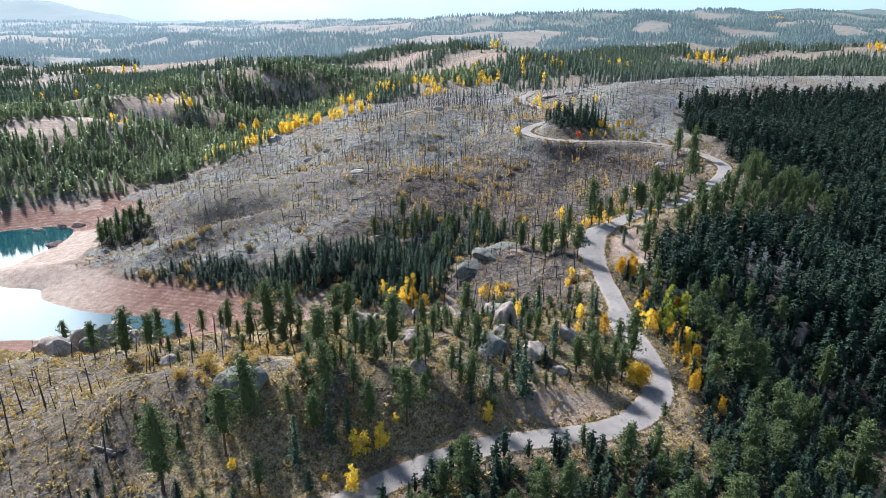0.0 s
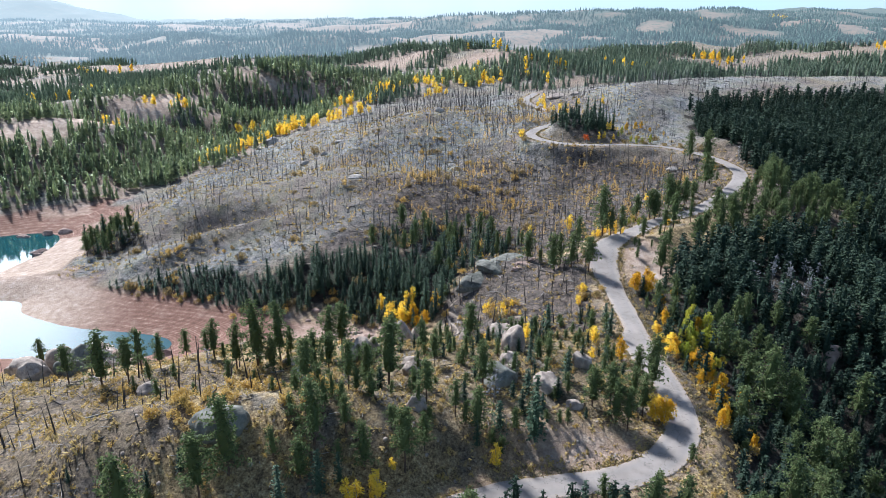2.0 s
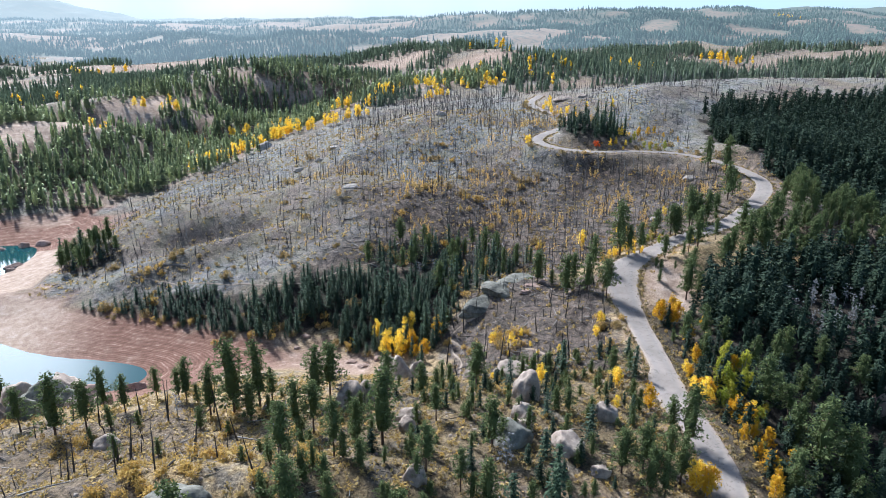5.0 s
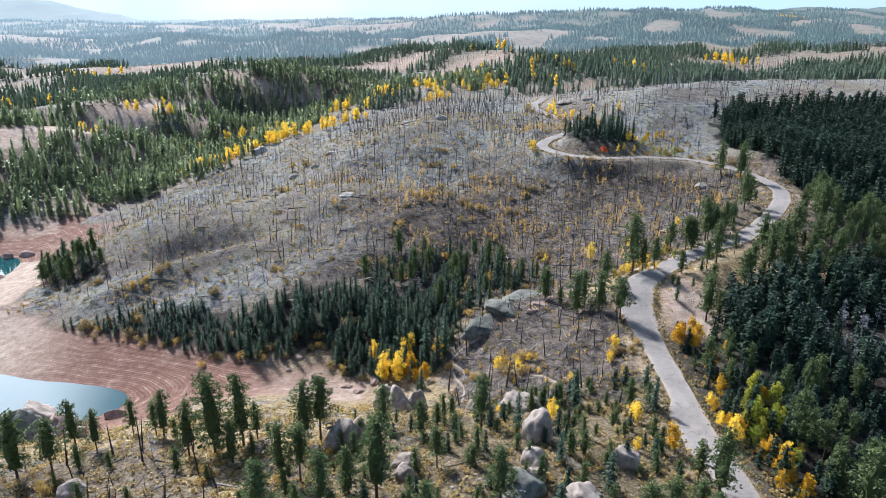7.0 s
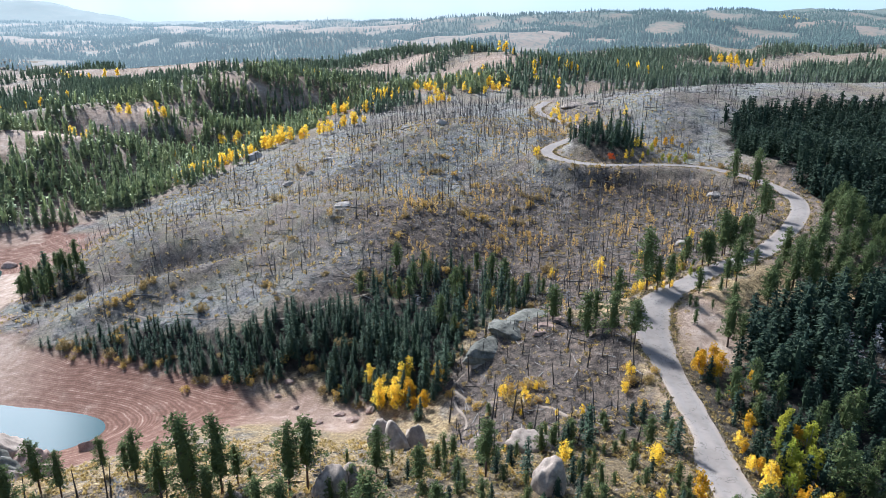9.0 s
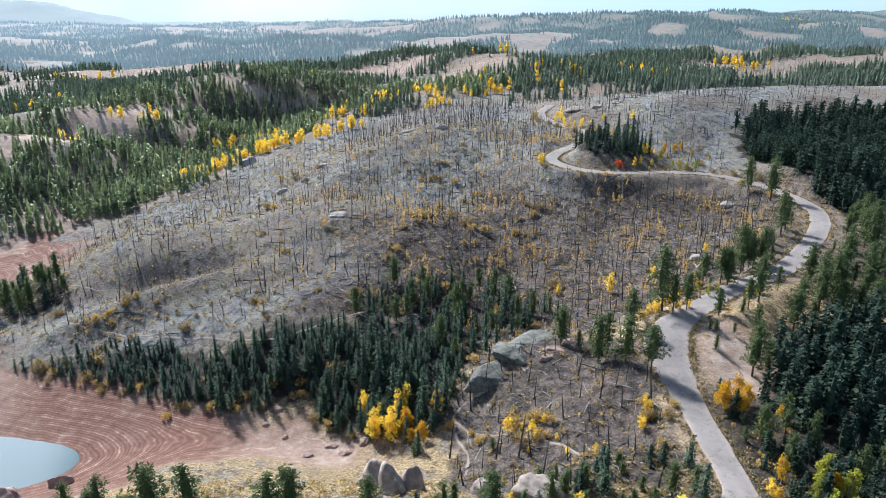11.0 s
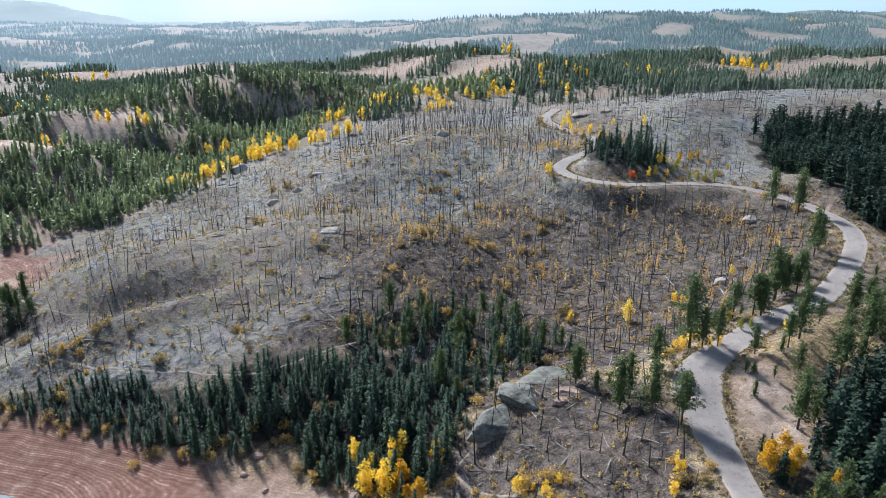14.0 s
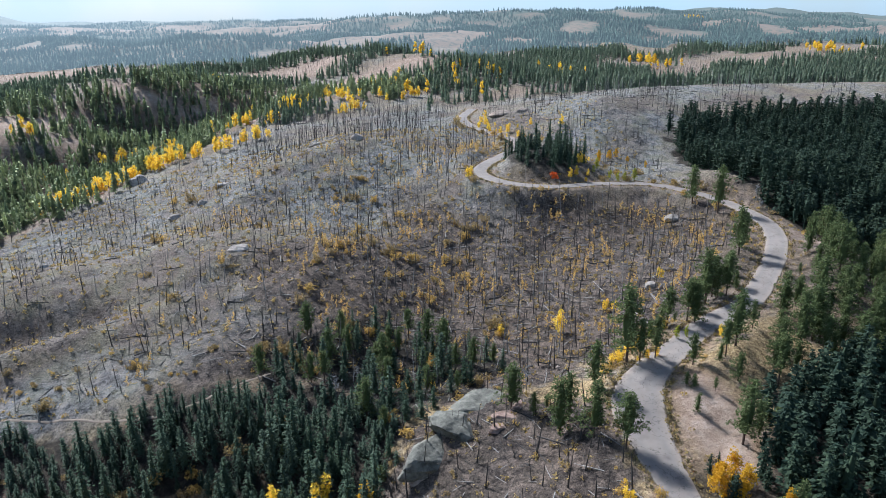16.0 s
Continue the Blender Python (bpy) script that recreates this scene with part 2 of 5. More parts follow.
GROUND, ROAD, WATER = ground_material(), road_material(), water_material()
PINE_LEAF = leaf_material("pine_needles", (0.03, 0.055, 0.025), (0.165, 0.195, 0.075), (0.105, 0.135, 0.056), thin=0.38)
# needles lightened: sunlight and haze over the valley are in this colour
HAZED_VALLEY_LEAF = leaf_material("hazed_valley_needles", (0.12, 0.165, 0.12), (0.46, 0.50, 0.31), (0.28, 0.32, 0.20), thin=0.8)
# dark fir green, deepened further to stand in for cloud shade
SHADED_FIR_LEAF = leaf_material("shaded_fir_needles", (0.011, 0.026, 0.019), (0.056, 0.08, 0.045), (0.032, 0.052, 0.038), thin=0.22)
# hill needles lightened as well, in place of haze
HAZED_HILL_LEAF = leaf_material("hazed_hill_needles", (0.08, 0.125, 0.10), (0.32, 0.37, 0.26), (0.19, 0.23, 0.175), thin=0.75)
SPRUCE_LEAF = leaf_material("spruce_needles", (0.02, 0.046, 0.03), (0.085, 0.125, 0.068), (0.075, 0.105, 0.075), thin=0.3)
ASPEN_LEAF = leaf_material("aspen_leaves", (0.68, 0.43, 0.02), (0.96, 0.78, 0.14), (0.9, 0.66, 0.08), thin=0.5)
# turning leaves, their green toned down in place of roadside shade
GREEN_LEAF = leaf_material("turning_aspen_leaves", (0.13, 0.19, 0.025), (0.34, 0.38, 0.05), (0.42, 0.38, 0.05), thin=0.4)
# orange autumn leaves with roadside shade put into the deeper tone
SHADED_ORANGE_LEAF = leaf_material("shaded_orange_aspen_leaves", (0.40, 0.20, 0.012), (0.74, 0.45, 0.035), (0.58, 0.36, 0.03), thin=0.4)
BRUSH_LEAF = leaf_material("golden_brush_leaves", (0.33, 0.20, 0.06), (0.60, 0.41, 0.12), (0.46, 0.32, 0.10), thin=0.4)
RED_LEAF = leaf_material("red_leaves", (0.5, 0.09, 0.02), (0.75, 0.18, 0.04))
SAPLING_LEAF = leaf_material("sapling_leaves", (0.46, 0.26, 0.06), (0.80, 0.52, 0.14), (0.6, 0.42, 0.16), thin=0.45)
SHRUB_LEAF = leaf_material("autumn_shrub_leaves", (0.18, 0.125, 0.06), (0.44, 0.32, 0.13), (0.32, 0.23, 0.10))
WEED_LEAF = leaf_material("weed_leaves", (0.09, 0.075, 0.045), (0.27, 0.22, 0.13), (0.18, 0.16, 0.10))
GREY_LEAF = leaf_material("dead_needles", (0.14, 0.14, 0.14), (0.25, 0.25, 0.26))
BARK = grain_material("pine_bark", (0.05, 0.035, 0.026), (0.15, 0.10, 0.075), 3.0, 0.04, (1, 1, 0.25))
PALE_BARK = grain_material("aspen_bark", (0.25, 0.23, 0.19), (0.5, 0.47, 0.41), 3.0, 0.01, (1, 1, 0.5))
CHAR = grain_material("charred_wood", (0.018, 0.016, 0.015), (0.10, 0.092, 0.088), 2.0, 0.02, (1, 1, 0.2))
SILVER = grain_material("weathered_wood", (0.13, 0.12, 0.11), (0.36, 0.34, 0.32), 2.5, 0.02, (1, 1, 0.2))
GRANITE = grain_material("granite", (0.13, 0.10, 0.08), (0.50, 0.42, 0.355), 0.7, 0.25)
LICHEN = grain_material("lichened_granite", (0.05, 0.05, 0.042), (0.27, 0.26, 0.22), 0.8, 0.3)
PINK_ROCK = grain_material("pink_granite", (0.15, 0.095, 0.075), (0.48, 0.355, 0.295), 0.8, 0.25)
# granite lightened for the outcrops, sunlight on them put into the colour
SUNLIT_ROCK = grain_material("sunlit_granite", (0.17, 0.145, 0.125), (0.50, 0.45, 0.40), 0.9, 0.25)
TRAIL = grain_material("trodden_dirt", (0.17, 0.135, 0.105), (0.28, 0.225, 0.18), 1.5, 0.02)
GRASS_LEAF = leaf_material("dry_grass", (0.26, 0.18, 0.07), (0.55, 0.40, 0.16), (0.36, 0.28, 0.12), thin=0.4)
# far ridges and woods carry their haze as emission
DISTANCE = distance_material("haze_glow_distance", (0.05, 0.07, 0.055), (0.16, 0.115, 0.083), 0.37, (0.54, 0.63, 0.71))
DISTANT_LEAF = distance_material("haze_glow_needles", (0.04, 0.07, 0.055), (0.09, 0.13, 0.09), 0.44, (0.46, 0.59, 0.69))
# ---- land ----
# each mound: centre x, y, height, two radii, turn in degrees
NEAR_MOUNDS = (
    (-39, 119, 15.7, 42, 16, 3),
    (10, 145, 6.7, 37, 22, -3),
    (-157, 218, -21.0, 110, 55, 3),
    (-21, 212, -14.5, 49, 24, -26),
    (-210, 307, -21.4, 70, 221, -67),
    (-47, 331, 12.3, 48, 29, -20),
    (-17, 419, 21.3, 73, 44, 41),
    (121, 449, 20.5, 57, 49, 57),
)
HILL_MOUNDS = (
    (-169, 479, -26.7, 56, 130, -21),
    (-205, 526, -19.1, 21, 103, -72),
    (103, 127, -24.7, 34, 44, 3),
    (133, 317, 28.0, 35, 50, -23),
    (-115, 654, -38.0, 34, 97, 129),
    (-147, 694, 19.1, 165, 55, -9),
    (37, 842, 28.2, 213, 57, -59),
    (134, 313, -23.6, 52, 33, -19),
)
FAR_MOUNDS = (
    (16, 264, -8.5, 43, 32, 42),
    (247, 528, 18.3, 272, 73, 1),
    (-116, 321, 15.0, 35, 29, -11),
    (72, 235, 7.5, 30, 12, 36),
    (159, 221, -19.0, 33, 34, -9),
    (60, 376, 20.1, 35, 47, -144),
    (-324, 576, 40.3, 152, 141, -34),
    (-88, 210, -8.6, 39, 33, 5),
)
SPURS = ((-167, 246, -2.2, 11, 6, 35), (-330, 600, -34.0, 90, 110, 0), (-174, 267, 2.6, 24, 8, -8), (-150, 268, 1.2, 20, 10, 0), (-88, 283, 3.0, 36, 7, 25), (-98, 294, -4.0, 32, 7, 15), (20, 300, -3.0, 50, 12, 60), (-20, 300, 2.0, 60, 12, 55), (60, 320, -2.5, 40, 10, 70), (15, 233, 2.2, 12, 6, 25))
RIDGES = (
    (-900, 1500, 14, 500, 160, 6), (-250, 1350, 16, 260, 120, -4), (500, 1500, 26, 420, 150, 4), (150, 2050, 24, 520, 150, -3),
    (-1500, 2400, 32, 700, 260, 5), (900, 2300, 40, 800, 260, 8), (-300, 2900, 34, 900, 300, 0), (-2250, 3900, 135, 420, 420, 12),
    (-2900, 3500, 90, 500, 500, 0), (1700, 3300, 60, 900, 400, 0), (-1050, 4100, 40, 900, 350, 0),
)


def smooth(a, b, v):
    s = np.clip((v - a) / (b - a), 0, 1)
    return s * s * (3 - 2 * s)


def ripple(x, y, size, seed):
    """Soft uneven waves between about -1 and 1."""
    rng = np.random.default_rng(seed)
    z = 0
    for _ in range(7):
        a, p, k = rng.uniform(0, 6.283), rng.uniform(0, 6.283), rng.uniform(0.7, 1.7) * 6.283 / size
        z = z + np.sin((x * np.cos(a) + y * np.sin(a)) * k + p + 0.8 * np.sin((y * np.cos(a) - x * np.sin(a)) * k * 0.6 + 2 * p))
    return z / 3.2


def mounds(x, y, rows):
    z = 0
    for cx, cy, up, rx, ry, turn in rows:
        c, s = math.cos(radians(turn)), math.sin(radians(turn))
        u, v = ((x - cx) * c + (y - cy) * s) / rx, ((y - cy) * c - (x - cx) * s) / ry
        z = z + up * np.exp(-(u * u + v * v))
    return z


# the road's centre line: x, y, z, width
ROAD_NEAR = (
    (-72, 58, 23.4, 5.7), (-42, 78, 24.0, 5.7), (-25, 88, 24.4, 5.7), (-9, 101, 25.0, 5.9), (7, 110, 25.3, 5.9), (20, 112.5, 25.8, 5.9), (31, 114.5, 26.1, 6.3), (40, 120, 26.4, 6.8),
    (46, 130, 26.7, 6.4), (47.6, 145, 26.6, 5.9), (47.0, 158, 26.2, 7.0), (47.1, 167, 26.0, 7.3), (48.5, 175, 26.0, 5.3), (48.9, 185, 26.0, 5.3), (48.8, 200, 27.0, 5.9),
    (48.8, 212, 28.6, 8.3), (50, 221, 30.2, 10.0), (55, 229, 31.9, 7.8), (66, 238, 33.4, 6.1),
)
ROAD_FAR = (
    (77, 246.5, 34.4, 5.9), (91, 255, 35.1, 5.9), (104, 269, 36.0, 5.9), (115, 283, 36.8, 5.9), (124, 298, 37.5, 6.3), (129, 314, 38.0, 5.9),
    (127.5, 334, 38.6, 5.2), (121, 347, 39.5, 5.0), (108, 358, 40.5, 5.0), (88, 357, 41.5, 5.0), (70, 351, 42.4, 5.2), (56, 353, 43.1, 5.6), (46.5, 361, 44.0, 5.7),
    (44.5, 372, 44.6, 5.7), (51, 385, 45.4, 5.4), (64, 405, 45.8, 5.2), (72.5, 430, 46.0, 5.2), (62, 457, 47.0, 5.2), (56, 480, 47.6, 5.2), (57, 503, 48.1, 5.2), (67, 532, 49.0, 5.2),
)


def glide(points, steps):
    """Catmull-Rom curve through rows of any width."""
    p = np.array([points[0], *points, points[-1]], float)
    t = np.linspace(0, 1, steps, endpoint=False)[:, None]
    out = []
    for a, b, c, d in zip(p[:-3], p[1:-2], p[2:-1], p[3:]):
        out.append(0.5 * (2 * b + (c - a) * t + (2 * a - 5 * b + 4 * c - d) * t**2 + (3 * b - a - 3 * c + d) * t**3))
    return np.vstack(out + [p[-1:]])


ROAD_LINE = glide(ROAD_NEAR + ROAD_FAR, 12)


def road_gap(x, y):
    """Distance to the road's centre line, its height and half width there."""
    shape = np.shape(x)
    q = np.stack([np.ravel(x), np.ravel(y)], -1).astype(float)
    best, near = np.full(len(q), 1e9), np.zeros(len(q), int)
    inside = (q[:, 0] > -90) & (q[:, 0] < 175) & (q[:, 1] > 40) & (q[:, 1] < 570)
    idx = np.nonzero(inside)[0]
    for lo in range(0, len(idx), 20000):
        part = idx[lo:lo + 20000]
        d = np.hypot(q[part, 0, None] - ROAD_LINE[None, :, 0], q[part, 1, None] - ROAD_LINE[None, :, 1])
        near[part] = d.argmin(1)
        best[part] = d.min(1)
    return best.reshape(shape), ROAD_LINE[near, 2].reshape(shape), ROAD_LINE[near, 3].reshape(shape) / 2


def land(x, y, fine=True):
    """Height of the ground over the lake."""
    x, y = np.asarray(x, float), np.asarray(y, float)
    z = 20.84 + 25.77 * np.clip(y, -100, 2000) / 1000 + 27.94 * np.clip(x, -450, 450) / 1000
    z = z + mounds(x, y, NEAR_MOUNDS) + mounds(x, y, HILL_MOUNDS) + mounds(x, y, FAR_MOUNDS) + mounds(x, y, SPURS) + mounds(x, y, RIDGES)
    far = smooth(500, 900, np.hypot(x, y - 100))
    z = z + far * (6 * ripple(x, y, 420, 3) + 3.5 * ripple(x, y, 170, 4))
    if fine:
        shore = smooth(2.0, 9.0, z)
        z = z + (0.08 + 0.92 * shore) * (0.55 * ripple(x, y, 26, 5) + 0.28 * ripple(x, y, 9, 6))
    d, rz, half = road_gap(x, y)
    k = 1 - smooth(half + 1.2, half + 9.5, d)
    return z + (rz - 0.18 - z) * k


# ---- plan of the woods and clearings ----
WOOD_EAST = ((136, 388), (138, 352), (136, 318), (146, 304), (158, 290), (160, 268), (142, 248), (112, 233), (88, 226), (74, 216), (64, 204), (58, 192), (54.5, 165), (55, 130), (52, 108), (50, 80), (80, 40), (420, 40), (560, 520), (300, 490), (215, 468), (166, 446), (142, 418))
SLOPE_EAST = ((78, 226), (112, 232), (142, 247), (162, 268), (158, 292), (142, 284), (134, 300), (112, 262), (88, 242))
WOOD_SHORE = ((-128, 254), (-100, 245), (-72, 234), (-50, 231), (-36, 236), (-31, 223), (-8, 215), (1, 222), (6, 240), (0, 252), (-20, 256), (-45, 257), (-62, 250), (-80, 254), (-100, 257))
WOOD_HILLFOOT = ((0, 236), (12, 240), (24, 250), (34, 258), (30, 272), (8, 284), (-18, 276), (-30, 262), (-6, 252))
WOOD_SPIT = ((-166, 303), (-158, 288), (-140, 283), (-128, 290), (-132, 300), (-150, 312))
WOOD_WEST = ((-196, 362), (-168, 398), (-142, 426), (-116, 452), (-94, 482), (-92, 540), (-85, 590), (-45, 640), (20, 640), (60, 700), (-20, 760), (-110, 740), (-160, 705), (-200, 668), (-236, 625), (-258, 560), (-285, 515), (-330, 470), (-420, 430), (-420, 340), (-330, 340), (-240, 350))
WOOD_LOOP = ((56, 373), (59, 365), (70, 362), (82, 367), (90, 380), (82, 398), (68, 399), (57, 388))
CLEARING_WEST = ((-292, 418), (-262, 424), (-242, 446), (-226, 488), (-218, 530), (-204, 572), (-198, 612), (-206, 620), (-224, 590), (-240, 545), (-250, 505), (-256, 474), (-290, 440))
# open burned hills among the far woods: x, y, two radii, how sandy (raised in place of haze)
BARE_HILLS = ((-470, 950, 190, 70, 0.5), (-330, 1060, 150, 60, 0.6), (-585, 2450, 330, 200, 0), (-310, 2020, 110, 130, 0), (-190, 2020, 120, 110, 0), (45, 1370, 190, 90, 0), (-90, 900, 110, 36, 0.75), (20, 775, 110, 26, 0.7),
              (-150, 672, 62, 22, 0.6), (470, 880, 190, 60, 0.3), (620, 1010, 200, 60, 0.2), (130, 628, 60, 16, 0.3), (-560, 770, 180, 50, 0.5), (900, 1500, 200, 80, 0), (-1000, 1500, 300, 120, 0), (180, 880, 70, 26, 0.5))
GROVE_EDGE = ((-150, 440), (-100, 470), (-60, 500), (-52, 512), (-92, 488), (-120, 484), (-146, 466))
BURN_HILL = ((-150, 262), (-120, 262), (-80, 255), (-45, 262), (-10, 262), (20, 240), (48, 244), (75, 262), (100, 285), (118, 310), (118, 340), (70, 345), (44, 352), (38, 372), (60, 410), (68, 440), (50, 480), (52, 540), (0, 620), (-60, 560), (-84, 470), (-116, 448), (-145, 415), (-172, 375), (-168, 340))
BURN_KNOLL = ((92, 372), (118, 366), (140, 420), (190, 470), (260, 520), (240, 560), (120, 580), (75, 540), (66, 480), (82, 430), (92, 400))
BURN_BANK = ((0, 178), (40, 178), (44, 205), (45, 222), (30, 244), (6, 236), (0, 215))
FRONT_GROVE = ((-30, 106), (-5, 116), (12, 119), (38, 130), (45, 150), (46, 176), (40, 192), (22, 182), (0, 172), (-20, 170), (-32, 150))
BURN_FRONT = ((-150, 60), (-60, 60), (-45, 120), (-40, 150), (-58, 172), (-95, 172), (-140, 150))


def within(poly, x, y, blur=0.0, seed=1):
    """True where the points lie inside the outline, whose edge wanders by blur metres."""
    x, y = np.asarray(x, float), np.asarray(y, float)
    if blur:
        x, y = x + blur * ripple(x, y, blur * 5, seed), y + blur * ripple(x, y, blur * 5, seed + 50)
    hit = np.zeros(np.shape(x), bool)
    for (ax, ay), (bx, by) in zip(poly, poly[1:] + poly[:1]):
        if ay != by:
            hit ^= ((ay > y) != (by > y)) & (x < (bx - ax) * (y - ay) / (by - ay) + ax)
    return hit


def bare(x, y):
    """How open the far burned hills lie, 0 to 1, and how sandy."""
    open_ground, sandy = 0, 0
    for cx, cy, rx, ry, sand in BARE_HILLS:
        k = smooth(1.5, 0.55, np.hypot((x - cx) / rx, (y - cy) / ry) + 0.25 * ripple(x, y, ry * 1.6, 24))
        open_ground, sandy = np.maximum(open_ground, k), np.maximum(sandy, k * sand)
    return open_ground, sandy


def far_wood(x, y):
    """How thick the distant woods stand, 0 to 1."""
    d = 0.62 + 0.5 * ripple(x, y, 300, 21) + 0.35 * ripple(x, y, 110, 22)
    return smooth(0.25, 0.6, d) * (1 - bare(x, y)[0])


def grades():
    """Grid lines: close together near the walk, wide apart far off."""
    def spread(lo, hi, step, low, high):
        out = list(np.arange(lo, hi, step))
        s = step
        while out[-1] < high:
            s *= 1.075
            out.append(out[-1] + s)
        s = step
        while out[0] > low:
            s *= 1.075
            out.insert(0, out[0] - s)
        return np.array(out)
    return spread(-210, 190, 1.7, -4400, 4400), spread(85, 430, 1.7, -500, 4700)


def plain_mesh(name, verts, faces, material, smooth_faces=False):
    me = bpy.data.meshes.new(name)
    me.from_pydata(verts if isinstance(verts, list) else verts.tolist(), [], faces if isinstance(faces, list) else faces.tolist())
    me.materials.append(material)
    if smooth_faces:
        me.polygons.foreach_set("use_smooth", [True] * len(me.polygons))
    me.update()
    return me


def build_ground():
    gx, gy = grades()
    x, y = np.meshgrid(gx, gy)
    z = land(x, y) - 30 * smooth(1150, 1500, y)
    n, m = len(gx), len(gy)
    a = (np.arange(m - 1)[:, None] * n + np.arange(n - 1)[None, :]).ravel()
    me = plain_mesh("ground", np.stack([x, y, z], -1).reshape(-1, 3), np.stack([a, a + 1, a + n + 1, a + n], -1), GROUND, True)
    burn = within(BURN_HILL, x, y, 5, 2) | within(BURN_KNOLL, x, y, 5, 3) | within(BURN_BANK, x, y, 3, 4)
    burn = burn * 1.0 + within(BURN_FRONT, x, y, 6, 5) * 0.7
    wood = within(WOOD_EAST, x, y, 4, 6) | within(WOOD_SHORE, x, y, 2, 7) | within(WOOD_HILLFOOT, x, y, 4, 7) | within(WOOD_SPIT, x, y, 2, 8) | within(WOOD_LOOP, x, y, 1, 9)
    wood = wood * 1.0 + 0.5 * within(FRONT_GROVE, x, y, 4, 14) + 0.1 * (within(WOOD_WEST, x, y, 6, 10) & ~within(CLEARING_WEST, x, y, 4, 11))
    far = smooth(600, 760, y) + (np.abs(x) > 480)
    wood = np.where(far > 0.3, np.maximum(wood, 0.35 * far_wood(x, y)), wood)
    burn = np.maximum(burn, 0.85 * smooth(232, 262, y + 4 * ripple(x, y, 30, 15)))
    burn = np.where(far > 0.3, 0.75, burn)
    # pinkish sand of the far hills, made stronger to stand in for haze
    sandy = bare(x, y)[1] * (y > 600)
    lake = smooth(7.0, 4.6, z + 0.8 * ripple(x, y, 22, 12)) * (x < 30) * (y > 175) * (y < 420)
    cut = np.exp(-(((x - 25) / 17) ** 2 + ((y - 121) / 6.5) ** 2) * 1.2) + 1.5 * np.exp(-(((x - 62) / 6.5) ** 2 + ((y - 214) / 14) ** 2)) + np.exp(-(((x - 137) / 7) ** 2 + ((y - 292) / 13) ** 2))
    cut = cut + within(CLEARING_WEST, x, y, 4, 11) * 0.9 + sandy + 0.5 * within(WOOD_WEST, x, y, 6, 10) * smooth(0.3, -0.5, ripple(x, y, 45, 25)) + np.exp(-(((x - 101) / 8) ** 2 + ((y - 134) / 6) ** 2)) * 1.2 + np.exp(-(((x + 20) / 22) ** 2 + ((y - 214) / 9) ** 2)) * 0.35
    verge, _, half = road_gap(x, y)
    cut = np.maximum(cut, 0.55 * smooth(half + 2.6, half + 0.6, verge + 1.5 * ripple(x, y, 9, 13)))
    cut = np.clip(cut, 0, 1) * (1 - 0.85 * ((x > 51) & (y < 204) & (y > 122)))
    # same dark tone laid past the woods, imitating shade on open ground
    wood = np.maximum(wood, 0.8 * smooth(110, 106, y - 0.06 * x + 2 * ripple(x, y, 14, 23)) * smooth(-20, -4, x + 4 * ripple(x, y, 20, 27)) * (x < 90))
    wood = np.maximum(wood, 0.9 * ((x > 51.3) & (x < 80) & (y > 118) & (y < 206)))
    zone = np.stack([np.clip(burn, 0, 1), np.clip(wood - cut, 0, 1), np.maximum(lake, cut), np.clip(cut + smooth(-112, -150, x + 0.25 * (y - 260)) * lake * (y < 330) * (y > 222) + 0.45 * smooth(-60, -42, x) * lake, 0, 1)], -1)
    duff = smooth(-75, -5, x - 0.55 * (y - 300) + 16 * ripple(x, y, 60, 16)) * smooth(372, 330, y + 12 * ripple(x, y, 45, 17)) + within(BURN_BANK, x, y, 4, 18) + 0.55 * smooth(0.2, 0.7, ripple(x, y, 70, 19))
    zone[..., 3] = np.maximum(zone[..., 3], np.clip(duff, 0, 1) * (1 - zone[..., 2]))
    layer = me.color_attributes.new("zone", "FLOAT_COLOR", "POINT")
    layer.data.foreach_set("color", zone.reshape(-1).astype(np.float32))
    tagged(new("ground", me), "hilly ground of ash-grey burned slopes, dry grass and pink beach", "ground", kind="structure")


def build_road():
    line = ROAD_LINE
    way = np.gradient(line[:, :2], axis=0)
    side = np.stack([way[:, 1], -way[:, 0]], -1) / np.linalg.norm(way, axis=1)[:, None]
    across = np.array([-1.06, -1.0, -0.93, -0.55, -0.2, 0.2, 0.55, 0.93, 1.0, 1.06])
    drop = np.array([-0.35, -0.02, 0.0, 0.03, 0.06, 0.06, 0.03, 0.0, -0.02, -0.35])
    wear = np.array([1, 1, 0.6, 0, 0, 0, 0, 0.6, 1, 1.0])
    track = np.array([0, 0, 0, 1, 0.15, 0.15, 1, 0, 0, 0.0])
    i = np.arange(len(line))
    rag = 0.14 * ripple(i * 1.0, i * 0.0, 7, 31)[:, None] * (np.abs(across) > 0.9)
    w = line[:, 3, None] / 2 * across[None, :] + rag * np.sign(across)[None, :]
    v = np.dstack([line[:, 0, None] + side[:, 0, None] * w, line[:, 1, None] + side[:, 1, None] * w, line[:, 2, None] + drop[None, :]])
    n = len(across)
    a = (np.arange(len(line) - 1)[:, None] * n + np.arange(n - 1)[None, :]).ravel()
    me = plain_mesh("road", v.reshape(-1, 3), np.stack([a, a + n, a + n + 1, a + 1], -1)[:, ::-1], ROAD, True)
    layer = me.color_attributes.new("across", "FLOAT_COLOR", "POINT")
    c = np.zeros((len(line), n, 4))
    c[:, :, 0], c[:, :, 1], c[:, :, 3] = wear, track, 1
    layer.data.foreach_set("color", c.reshape(-1).astype(np.float32))
    tagged(new("road", me), "winding pale grey worn asphalt road with dusty edges", "road", kind="structure")


